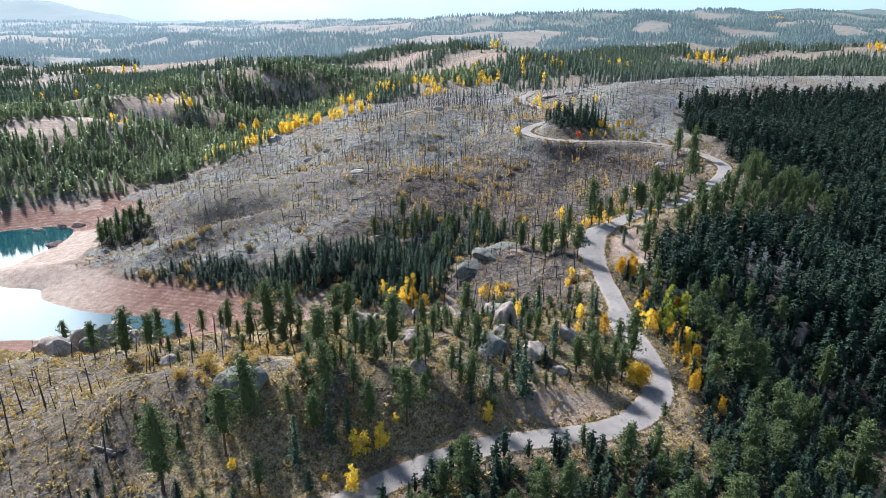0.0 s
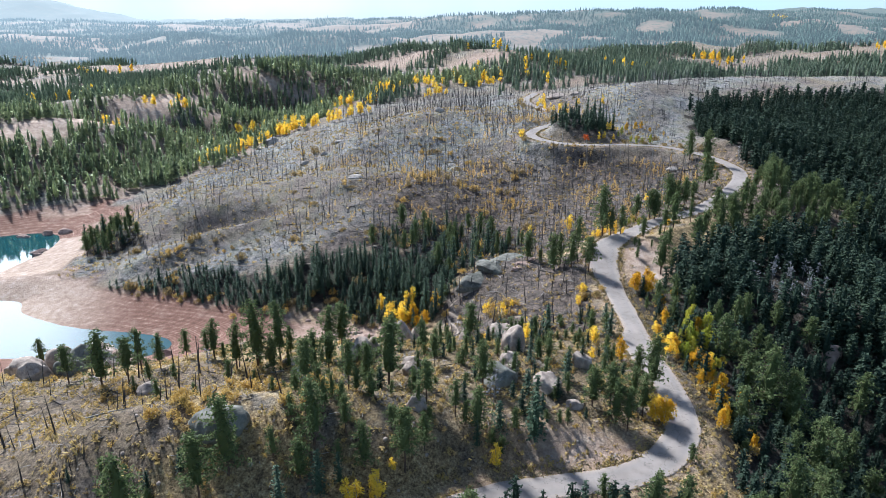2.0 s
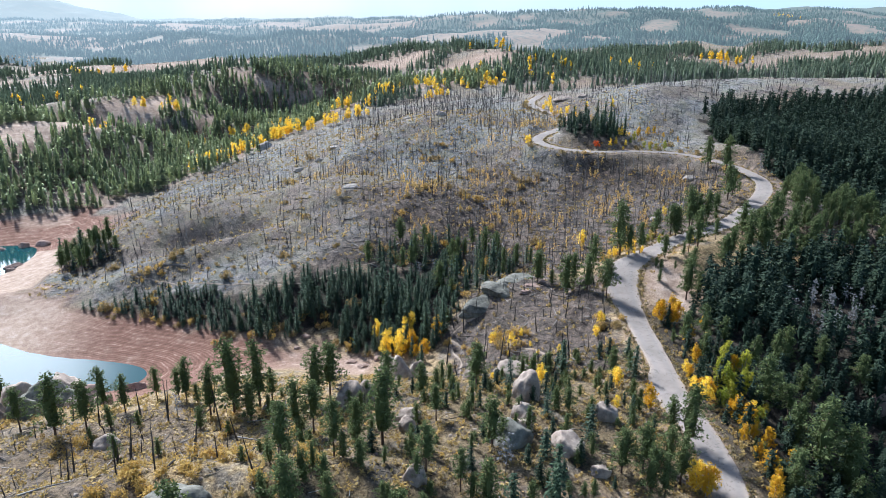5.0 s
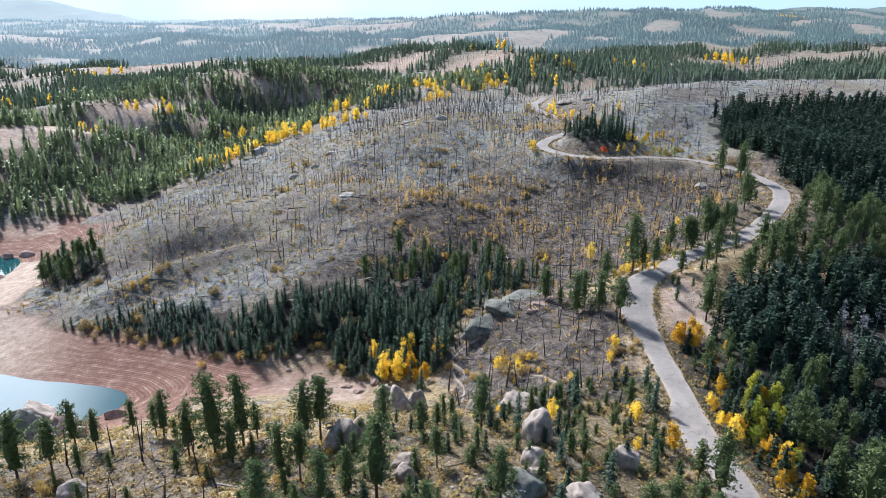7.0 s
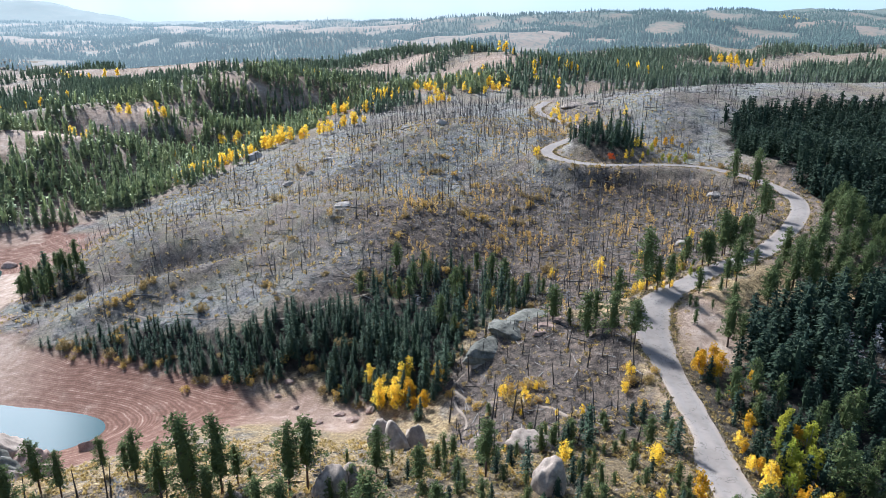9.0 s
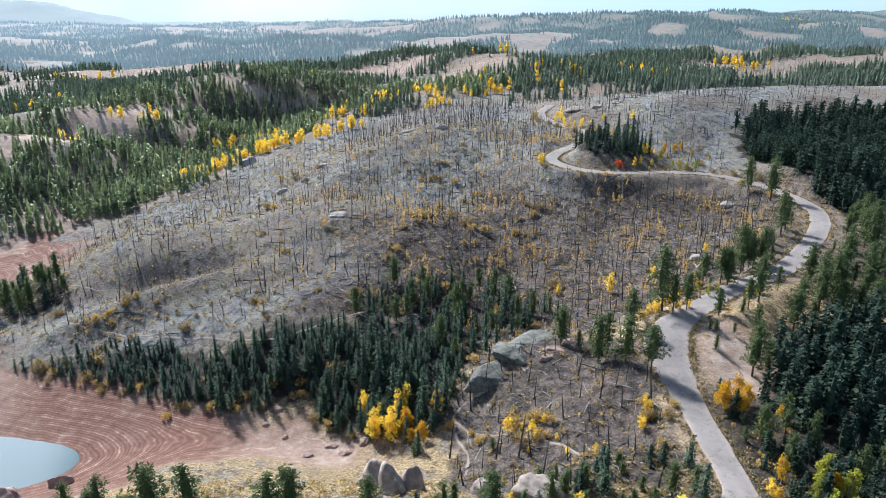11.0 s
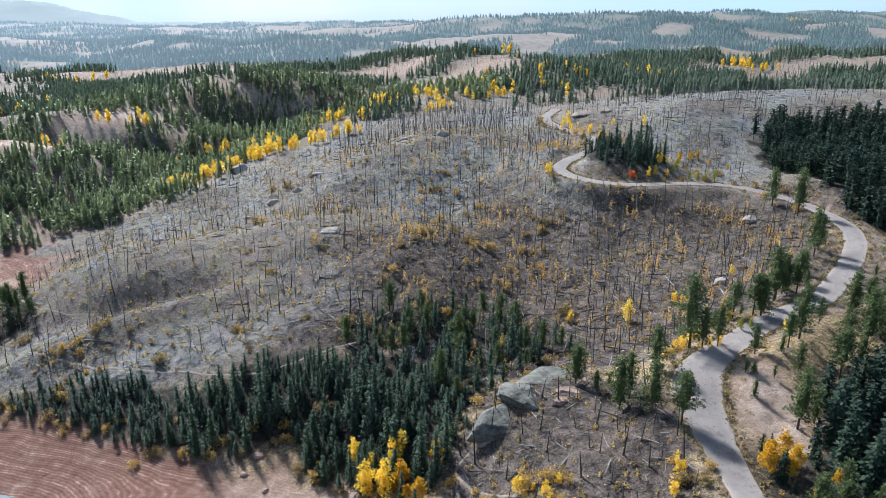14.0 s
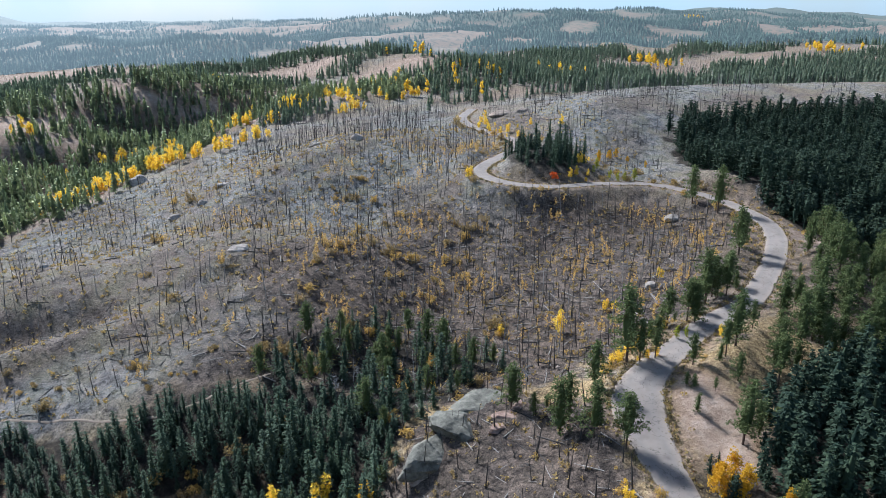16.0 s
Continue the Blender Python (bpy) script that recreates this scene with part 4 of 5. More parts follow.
def boulder(x, y, wide, deep, high, material, label, turn=0, seed=1, name="boulder", sink=0.3, tilt=0, cuts=5, low=0.7):
    verts, faces = rock_shape(seed, 4 if name == "boulder" or name == "rock_slab" else 3, cuts, low, 0.88)
    me = plain_mesh(name, [(a * wide / 1.75, b * deep / 1.75, c * high / 1.12) for a, b, c in verts], faces, material, name == "boulder")
    ob = tagged(new(name, me), label, "boulder", "boulders")
    ob.matrix_basis = pose(x, y, float(land(np.array([x]), np.array([y]))[0]) + high * (0.31 - sink), tilt, 0, turn)
    return ob


def put(kinds, x, y, scale, turn=None, which=None):
    """Stands a copy of one of the kinds on the ground; each first one is used itself."""
    ob = kinds[rng.integers(len(kinds)) if which is None else which]
    m = stand(x, y, scale, turn, rng)
    if ob.name in used:
        return copy_thing(ob, m)
    used.add(ob.name)
    ob.matrix_basis = m
    return ob


# ---- where single trees stand: x, y, size ----
FRONT_PINES = ((-80.5, 157.2, 1.40), (-92.3, 163.9, 0.99), (-75.0, 159.1, 1.14), (-78.4, 173.1, 1.05), (-71.1, 168.0, 0.79), (-68.0, 177.2, 0.76), (-60.6, 172.1, 0.91), (-58.4, 170.8, 0.93), (-50.0, 162.1, 1.03), (-44.8, 161.9, 1.19), (-39.9, 156.9, 1.00), (-39.5, 162.6, 1.31), (-37.6, 165.4, 0.69), (-27.7, 144.6, 1.34), (-24.7, 121.8, 0.99), (-27.3, 160.8, 1.15), (-24.6, 162.5, 1.28), (-24.8, 145.4, 1.02), (-18.3, 129.5, 1.16), (-15.6, 137.3, 0.82), (-11.3, 137.0, 0.99), (-13.1, 165.6, 0.69), (-5.2, 157.5, 0.54), (-2.2, 145.3, 0.72), (-3.5, 125.7, 0.99), (-21.8, 112.6, 0.85), (-16.9, 115.1, 0.83), (-120.3, 198.5, 0.64), (5.8, 160.9, 1.02), (7.4, 135.3, 1.01), (1.8, 123.7, 0.83), (41.4, 146.3, 0.94))
FRONT_PINES_B = ((43.6, 143.0, 0.9), (28.6, 131.9, 0.94), (32.0, 131.7, 0.94), (32.5, 128.4, 0.99), (34.5, 127.3, 0.99), (38.6, 132.0, 0.81), (37.5, 135.5, 0.82), (21.1, 125.2, 0.39), (22.8, 125.7, 0.33), (22.4, 147.9, 0.58), (37.2, 173.8, 0.75), (-47.6, 98.0, 1.45), (-38.2, 103.4, 1.27), (-34.6, 107.1, 0.98), (-23.4, 107.7, 0.89), (-6.8, 112.7, 1.15), (-3.6, 116.0, 0.65), (-31.0, 97.4, 0.78), (-13.4, 111.0, 0.63), (3.9, 97.4, 0.82), (16.2, 97.2, 0.78), (24.4, 97.8, 0.44), (37.9, 104.2, 1.04), (43.8, 118.5, 0.40), (5.7, 120.9, 0.67))
FRONT_SPRUCES = ((12.7, 160.5, 0.73), (18.0, 145.5, 0.74), (26.5, 176.6, 0.89), (16.1, 133.5, 0.70), (16.3, 122.4, 1.09), (9.8, 122.8, 1.07), (5.6, 119.7, 0.67), (25.1, 140.1, 0.79), (42.4, 180.8, 0.94), (41.3, 170.7, 0.86), (35.2, 150.7, 0.65), (-20.3, 106.7, 0.87), (-25.7, 102.7, 0.78), (-22.8, 98.6, 0.71), (-17.3, 108.5, 0.72), (21.8, 104.2, 1.02), (16.3, 123.5, 0.86), (21.4, 126.4, 0.35))
ROAD_PINES = ((53.0, 235.2, 1.17), (58.8, 234.3, 1.09), (55.5, 234.4, 0.80), (73.7, 247.3, 1.11), (72.2, 248.1, 1.00), (67.3, 247.7, 0.93), (84.1, 262.1, 1.07), (86.0, 260.4, 0.94), (88.4, 260.5, 0.97), (94.8, 246.7, 0.75), (80.5, 224.1, 1.09), (72.0, 230.0, 0.77), (71.7, 224.0, 0.68), (65.2, 230.2, 0.49), (65.2, 209.4, 0.90), (43.7, 228.3, 0.75), (37.2, 223.5, 1.15), (34.8, 221.1, 1.32), (28.0, 233.6, 1.15), (39.3, 215.0, 0.78), (31.7, 229.5, 0.38), (34.6, 230.4, 0.30), (60.6, 223.4, 0.34), (65.4, 221.0, 0.34), (87.4, 228.8, 0.70), (69.2, 211.2, 0.52), (72.9, 211.5, 0.52), (94.5, 246.4, 0.69), (100.4, 247.1, 0.69), (112.1, 267.3, 0.42), (143.1, 297.9, 0.69))
ROAD_PINES_B = ((112.0, 259.0, 0.90), (107.2, 241.8, 0.91), (103.8, 232.3, 0.87), (82.1, 228.4, 0.77), (119.6, 325.5, 1.41), (116.5, 338.1, 0.96))
YELLOW_ASPENS = ((-14.7, 105.8, 1.13), (-11.4, 107.6, 1.02), (-15.1, 97.5, 0.98), (-8.9, 112.1, 0.40), (-37.0, 101.2, 0.59), (-20.5, 100.6, 0.30), (9.0, 117.2, 0.83), (40.9, 130.8, 1.12), (42.4, 130.2, 0.68), (-17.5, 216.0, 1.60), (-14.0, 215.6, 1.60), (-11.8, 222.8, 1.57), (-21.0, 225.6, 1.12), (-29.0, 225.8, 0.88), (10.0, 174.7, 0.66), (19.6, 165.0, 0.84), (12.5, 205.5, 0.71), (15.2, 204.9, 0.71), (17.1, 201.6, 0.69), (36.2, 166.5, 0.90), (32.9, 153.1, 0.52), (40.5, 156.3, 0.48), (39.3, 164.1, 0.44), (52.9, 172.2, 0.57), (52.2, 164.8, 0.66), (51.9, 158.5, 1.16), (55.0, 160.9, 0.86), (60.2, 155.0, 0.99), (65.2, 159.2, 0.64), (54.7, 199.2, 1.10), (58.9, 201.1, 1.11), (47.3, 265.9, 1.10))
YELLOW_ASPENS_B = ((13.8, 252.5, 0.93), (33.7, 273.5, 0.61), (54.5, 196.7, 1.60), (58.8, 197.2, 1.12), (51.5, 235.7, 0.49), (55.2, 234.5, 0.43), (57.3, 234.8, 0.43), (59.5, 235.2, 0.43), (61.4, 272.0, 0.59), (63.7, 271.5, 0.51), (81.1, 282.9, 0.61))
TURNING_ASPENS = ((62.1, 173.5, 1.01), (60.9, 165.7, 0.88), (65.6, 167.9, 0.59), (65.2, 171.1, 1.00), (66.6, 240.8, 0.44), (68.9, 241.1, 0.38))

BUSHES_BANK = ((14, 208, 1.3), (18, 205, 1.3), (15, 198, 1.4), (39, 197, 1.2), (41, 197, 1.1), (43, 196, 1.0), (21, 206, 0.8), (6, 233, 1.3), (34, 277, 1.1), (18, 244, 1.0), (24, 251, 1.0), (15, 298, 1.0), (10, 229, 0.8), (14, 235, 0.8), (1, 213, 1.0), (6, 206, 1.0), (-14, 262, 0.8), (-1, 280, 1.1), (-18, 264, 0.9), (-23, 270, 1.0), (-71, 346, 1.2), (-58, 300, 1.0), (-69, 316, 0.9), (-75, 405, 1.3), (-80, 405, 1.0), (-63, 403, 1.0), (-45, 313, 0.9), (-44, 402, 0.8), (-7, 378, 1.4), (-12, 377, 1.2), (-3, 377, 1.4), (4, 374, 1.2), (-16, 307, 1.2))
BUSHES_HILL = ((-12, 319, 1.2), (-18, 294, 1.1), (15, 318, 1.4), (7, 321, 1.2), (27, 331, 1.4), (34, 333, 1.5), (24, 318, 1.1), (28, 319, 1.2), (9, 307, 1.0), (-4, 343, 1.3), (30, 307, 1.3), (17, 296, 1.3), (-1, 280, 1.3), (-27, 269, 1.3), (-22, 270, 1.3), (-19, 267, 1.2), (-17, 262, 1.1), (15, 264, 1.3), (-25, 313, 0.8), (33, 278, 1.3), (12, 358, 1.1), (7, 407, 1.0), (-38, 345, 0.9), (-40, 270, 0.8), (-59, 272, 0.8), (-7, 321, 1.1), (1, 325, 1.1), (7, 352, 1.1), (34, 339, 1.2), (37, 337, 1.3), (13, 315, 1.0), (-11, 312, 0.9), (7, 315, 1.0))
BUSHES_FOOT = ((-5, 391, 1.0), (-13, 385, 0.9), (-2, 390, 1.0), (-37, 403, 0.8), (-20, 392, 0.8), (-99, 251, 1.3), (-111, 249, 1.0), (-109, 251, 0.9), (-117, 252, 1.3), (-108, 270, 1.3), (-106, 271, 1.2), (-109, 269, 1.0), (-127, 279, 1.4), (-101, 276, 1.2), (-99, 277, 1.2), (-94, 261, 0.9), (-72, 230, 1.0), (-77, 261, 1.1), (-84, 241, 0.9), (-82, 243, 0.9), (-54, 234, 1.1), (-46, 237, 1.2), (-39, 237, 1.1), (-98, 261, 0.8), (-104, 256, 0.7), (-112, 270, 0.8), (-91, 275, 0.7), (-53, 260, 0.8), (-59, 271, 0.7), (-112, 246, 0.7), (-93, 244, 0.8), (-94, 243, 0.9), (-97, 244, 0.7))
BUSHES_SHORE = ((-83, 270, 0.7), (-77, 268, 0.7), (-74, 274, 0.7))
BUSH_SPOTS = BUSHES_BANK + BUSHES_HILL + BUSHES_FOOT + BUSHES_SHORE

SHORE_SPRUCES = ((-8, 208), (-6, 220), (-1, 220), (-4, 214), (-12, 219), (-8, 230), (-20, 237), (-15, 235), (-22, 236), (-10, 214), (-7, 208), (0, 224), (2, 230), (-9, 238), (-6, 243), (9, 201), (-11, 225), (-3, 217))


# ---- woods, from near to far ----
def spaced(spots, taken, gap):
    """Those of the spots that keep clear of the places already taken."""
    taken = np.array(taken)
    return np.array([s for s in spots if np.hypot(*(taken - s).T).min() > gap])


TREES = FRONT_PINES + FRONT_PINES_B + FRONT_SPRUCES + ROAD_PINES + ROAD_PINES_B
roadside = [(rng.uniform(54.5, 64) + (2 if y > 180 else 0), y) for y in np.linspace(124, 196, 30)] + [(rng.uniform(40, 44.5), rng.uniform(124, 160)) for _ in range(7)]
single = [(x, y) for x, y, _ in TREES + YELLOW_ASPENS + YELLOW_ASPENS_B + TURNING_ASPENS] + roadside
for x, y, s in FRONT_PINES + FRONT_PINES_B + ROAD_PINES + ROAD_PINES_B:
    put(PINES, x, y, s)
put(ROUND_PINE, 43.6, 210.2, 1.0)
for x, y, s in FRONT_SPRUCES:
    put(SPRUCES, x, y, s)
for x, y, s in YELLOW_ASPENS + YELLOW_ASPENS_B:
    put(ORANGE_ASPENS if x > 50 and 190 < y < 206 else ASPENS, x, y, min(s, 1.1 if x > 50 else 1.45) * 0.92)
for x, y in ((-15, 219), (-12, 217), (-16.5, 222), (-13, 221), (-9, 213), (-6, 211), (-10, 217), (-3, 219)):
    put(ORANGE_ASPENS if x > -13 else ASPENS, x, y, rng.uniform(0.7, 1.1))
for x, y in ((14, 203), (18, 200), (20, 204), (16, 196), (23, 193), (28, 190), (22, 198), (40, 199), (38, 195), (41, 203)):
    put(ASPENS, x, y, rng.uniform(0.4, 0.65))
for y in [*np.arange(126, 146, 2.6), *np.arange(180, 208, 2.6)]:
    put((YOUNG_PINES, FIRS, FIRS)[rng.integers(3)], rng.uniform(55, 60), y, rng.uniform(0.4, 0.75))
for y in np.arange(146, 182, 2.4):
    put((YOUNG_PINES, FIRS)[rng.integers(2)], rng.uniform(54.5, 58.5), y, rng.uniform(0.3, 0.5))
for x, y in roadside:
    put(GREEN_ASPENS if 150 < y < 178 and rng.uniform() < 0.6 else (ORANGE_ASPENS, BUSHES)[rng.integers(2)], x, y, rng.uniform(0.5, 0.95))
for x, y, s in ((57.0, 164, 1.1), (59.5, 165.5, 1.2), (61.8, 164, 1.05), (58.3, 161.5, 0.9), (63.5, 167, 0.9)):
    put(GREEN_ASPENS, x, y, s)
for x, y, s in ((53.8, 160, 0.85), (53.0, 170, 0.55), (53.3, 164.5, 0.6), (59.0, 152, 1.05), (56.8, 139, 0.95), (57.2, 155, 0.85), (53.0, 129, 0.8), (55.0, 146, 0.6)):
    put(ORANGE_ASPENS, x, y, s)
for x, y, s in ((47.5, 234, 0.4), (50, 236, 0.5), (52, 237.5, 0.55), (54.5, 239, 0.55), (57, 241, 0.5), (59, 242.5, 0.55), (76, 239, 0.55), (78.5, 240.5, 0.6)):
    put(ASPENS, x, y, s)
for x, y, s in ((62, 244.5, 0.45), (64.5, 246, 0.5), (66.5, 247.5, 0.45)):
    put(GREEN_ASPENS, x, y, s)
for x, y, s in ((57.8, 187, 0.95), (63, 189, 0.8), (66, 185, 0.9), (60.5, 181, 0.75)):
    put(PINES, x, y, s)
for x, y, s in TURNING_ASPENS:
    put(GREEN_ASPENS, x, y, min(s * 1.2, 1.3))
fill = scatter(rng, (-60, 50, 86, 200), 4.3, lambda x, y: (within(FRONT_GROVE, x, y, 3) & (x + 30 > rng.uniform(0, 60, x.shape))) | (y < 104 - 0.1 * x), 0.72)
for x, y in spaced(fill, single, 3.5):
    put(YOUNG_PINES if rng.uniform() < 0.35 else FIRS, x, y, rng.uniform(0.5, 0.95))
east = scatter(rng, (52, 330, 88, 470), 4.1, lambda x, y: within(WOOD_EAST, x, y, 2.0) & (x < 0.68 * y + 16) & (((x - 100) / 15) ** 2 + ((y - 199) / 12) ** 2 > 1))
east = spaced(east, single, 3.0)
order = np.argsort(np.hypot(east[:, 0] - 62, (east[:, 1] - 130) * 0.7))
for x, y in east[order][:190]:
    put(FIRS if rng.uniform() < 0.85 else PINES, x, y, rng.uniform(0.75, 1.25))
for x, y in spaced(scatter(rng, (75, 165, 222, 304), 4.8, lambda x, y: within(SLOPE_EAST, x, y, 2), 0.75), single, 3.5):
    put(PINES, x, y, rng.uniform(0.65, 1.0))
mid_fir = [fir_shape(160 + k, 11.5, 2.5, 13, 6, 2, 0.05, 1.7)[1] for k in range(5)] + [far_pine(170 + k, 11.5, 2.5, 30, 6, 0.8) for k in range(2)]
mass("fir_forest", mid_fir, east[order][190:], 0.75, 1.2, rng, SHADED_FIR_LEAF, "thick dark green conifer forest on a slope", "forest")
shore = scatter(rng, (-175, 40, 200, 320), 2.3, lambda x, y: within(WOOD_SHORE, x, y, 2), 0.9)
shore = shore[np.argsort(np.hypot(shore[:, 0] + 40, shore[:, 1] - 215))]
for x, y in shore[:230]:
    put((SPRUCES, SPRUCES, SPRUCES, FIRS)[rng.integers(4)], x, y, (rng.uniform(0.35, 0.75) if rng.uniform() < 0.5 else rng.uniform(0.7, 1.05)) * (0.5 + 0.5 * float(smooth(-88, -60, x))))
mass("spruce_wood", [fir_shape(180 + k, 9.5, 2.2, 10, 6, 2, 0.03, 1.5)[1] for k in range(4)], shore[230:], 0.3, 0.6, rng, SPRUCE_LEAF, "spruces crowding along the lake shore", "forest")
for x, y in scatter(rng, (-175, -120, 275, 320), 4.2, lambda x, y: within(WOOD_SPIT, x, y, 2), 0.85):
    put(PINES if rng.uniform() < 0.6 else SPRUCES, x, y, rng.uniform(0.55, 1.05))
for x, y in scatter(rng, (-40, 50, 230, 300), 4.6, lambda x, y: within(WOOD_HILLFOOT, x, y, 3)):
    put(PINES if rng.uniform() < 0.3 else SPRUCES, x, y, rng.uniform(0.6, 1.05))
for x, y in scatter(rng, (45, 100, 355, 405), 3.6, lambda x, y: within(WOOD_LOOP, x, y)):
    put(FIRS if rng.uniform() < 0.4 else SPRUCES, x, y, rng.uniform(0.8, 1.3))
far_shapes = [far_conifer(200 + k, 11 + k % 3, 2.3, 7, 5, 16) for k in range(6)] + [far_pine(210 + k, 10.5 + k % 2, 2.3, 9, 3, 1.1) for k in range(3)]
grove = [(-156 + 54 * u + rng.normal(0, 2.5), 458 + 32 * u + rng.normal(0, 4)) for u in np.linspace(0, 1, 58)]
grove += [(-92 + 36 * u + rng.normal(0, 2.5), 484 + 26 * u + rng.normal(0, 3)) for u in np.linspace(0, 1, 16)]
grove += [(-90 + rng.normal(0, 9), 612 + rng.normal(0, 9)) for _ in range(14)] + [(-232 + rng.normal(0, 5), 505 + rng.normal(0, 5)) for _ in range(9)]
grove += [(-215 + 60 * u + rng.normal(0, 4), 508 + 50 * u + rng.normal(0, 4)) for u in np.linspace(0, 1, 14)]
for gx, gy, n in ((-99, 574, 7), (-83, 597, 9), (-62, 588, 9), (-50, 625, 10), (0, 606, 7), (38, 646, 7), (-16, 596, 6), (-150, 560, 8), (-129, 566, 8), (-170, 530, 8), (-222, 548, 3), (-208, 560, 5)):
    grove += [(gx + rng.normal(0, 4), gy + rng.normal(0, 3)) for _ in range(n)]
grove += [(-40 + 60 * u + rng.normal(0, 8), 640 + 20 * u + rng.normal(0, 14)) for u in np.linspace(0, 1, 20)]
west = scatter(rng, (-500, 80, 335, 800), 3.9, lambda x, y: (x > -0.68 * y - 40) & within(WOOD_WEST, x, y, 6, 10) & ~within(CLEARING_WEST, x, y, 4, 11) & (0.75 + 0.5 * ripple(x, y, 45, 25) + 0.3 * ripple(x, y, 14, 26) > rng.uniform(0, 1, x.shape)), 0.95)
mass("valley_forest", far_shapes, spaced(west[~within(GROVE_EDGE, west[:, 0], west[:, 1])], grove, 4.0), 0.6, 1.25, rng, HAZED_VALLEY_LEAF, "conifer forest filling a valley beside the lake, sun and haze put into its colour", "forest")
spots = scatter(rng, (-820, 820, 440, 1080), 6.0, lambda x, y: (np.abs(x) < 0.7 * y + 60) & ((y > 560) | (x < -260)) & (far_wood(x, y) > rng.uniform(0.05, 0.9, x.shape)) & ~within(WOOD_WEST, x, y) & ~within(BURN_HILL, x, y) & ~within(BURN_KNOLL, x, y))
mass("hill_forest", [far_conifer(300 + k, 11.5, 2.2, 4, 4, 4) for k in range(6)], spots, 0.7, 1.15, rng, HAZED_HILL_LEAF, "conifer woods over rolling hills", "forest")
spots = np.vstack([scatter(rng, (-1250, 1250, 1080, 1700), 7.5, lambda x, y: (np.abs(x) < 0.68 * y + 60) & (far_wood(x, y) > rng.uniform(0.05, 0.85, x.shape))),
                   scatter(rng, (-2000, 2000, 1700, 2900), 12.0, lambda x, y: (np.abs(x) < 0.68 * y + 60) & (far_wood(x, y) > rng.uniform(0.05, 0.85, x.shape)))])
mass("distant_forest", [far_conifer(320 + k, 10, 2.5, 3, 3) for k in range(4)], spots, 0.7, 1.15, rng, DISTANT_LEAF, "far conifer woods over rolling hills, with haze painted as glow", "forest", 1.5)

for x, y in spaced(scatter(rng, (-70, 46, 96, 196), 5.3, lambda x, y: within(FRONT_GROVE, x, y, 4, 20) | ((x > -75) & (x < 0) & (y > 140) & (y < 172) & (rng.uniform(size=x.shape) < 0.35)), 0.85), single, 2.2):
    put(YOUNG_PINES, x, y, rng.uniform(0.55, 1.15))
for x, y in ((60, 247), (64, 250), (69, 254), (74, 256), (79, 260), (83, 264), (88, 268), (93, 274), (97, 279), (101, 285), (105, 291), (71, 250), (90, 265), (58, 244), (111, 299), (114, 307), (57, 218), (60, 224), (67, 230), (74, 236), (82, 243), (94, 251)):
    put(PINES if rng.uniform() < 0.6 else YOUNG_PINES, x + 2.5 + rng.normal(0, 0.8), y - 1.5 + rng.normal(0, 0.8), rng.uniform(0.7, 1.1))
for x, y in scatter(rng, (-12, 62, 80, 111), 4.0, lambda x, y: y < 107 + 0.05 * x, 0.8):
    put((YOUNG_PINES, PINES, FIRS)[rng.integers(3)], x, y, rng.uniform(0.55, 0.95))
under = scatter(rng, (54, 170, 110, 290), 3.9, lambda x, y: within(WOOD_EAST, x, y, 1) & (x < 0.62 * y + 10), 0.7)
under = np.vstack([under, scatter(rng, (-10, 80, 84, 118), 3.6, lambda x, y: (y < 106 + 0.06 * x) | (x > 50), 0.7)])
mass("fir_undergrowth", mid_fir, under, 0.35, 0.7, rng, SHADED_FIR_LEAF, "dark young firs filling the gaps of the forest", "forest")

for x, y in SHORE_SPRUCES:
    put(SPRUCES if rng.uniform() < 0.7 else YOUNG_PINES, x, y, rng.uniform(0.7, 1.05))

# golden groves in the valley and by the far road
for x, y in grove:
    put(ASPENS, x, y, rng.uniform(0.9, 1.55))
for x, y in ((63, 452), (60, 466), (64, 460), (68, 448), (75, 440), (62, 476), (84, 361), (95, 365), (100, 362), (105, 364), (78, 361), (81, 363), (86, 364), (89, 367), (92, 371), (97, 361), (91, 421), (66, 478), (70, 441), (39, 364)):
    put(ASPENS if x < 88 else GREEN_ASPENS, x, y, rng.uniform(0.5, 0.8))
for x, y, s in ((64, 480, 0.7), (67, 486, 0.8), (65, 472, 0.7), (69, 466, 0.75), (67, 455, 0.7), (72, 450, 0.8), (77, 450, 0.75), (83, 447, 0.65), (95, 434, 0.9), (87, 378, 0.8), (90, 381, 0.9), (93, 385, 0.7), (85, 372, 0.7)):
    put(ASPENS, x, y, s)
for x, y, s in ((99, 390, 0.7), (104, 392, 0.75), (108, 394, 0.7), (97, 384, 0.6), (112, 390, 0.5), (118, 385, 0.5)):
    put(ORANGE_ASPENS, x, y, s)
red = plant("maple_bush", *aspen_shape(96, 4.0, 1.5, 18), PALE_BARK, RED_LEAF, "small bush with bright red autumn leaves", "bush", "bushes")
red.matrix_basis = stand(71, 358.5, 0.9)
far_gold = np.array([(x + rng.normal(0, 14), y + rng.normal(0, 22)) for x, y, n in ((-60, 690, 16), (20, 690, 16), (90, 700, 14), (-140, 800, 14), (-330, 640, 8), (200, 800, 10), (330, 900, 16), (60, 820, 6), (-420, 900, 8), (620, 1000, 26), (800, 1850, 40), (930, 2000, 30), (700, 1950, 24)) for _ in range(n)])
mass("distant_aspens", [aspen_shape(500 + k, 9, 2.2, 14, 8, 1.1)[1] for k in range(3)], far_gold, 0.8, 1.3, rng, ASPEN_LEAF, "golden aspens scattered through far woods", "aspens")

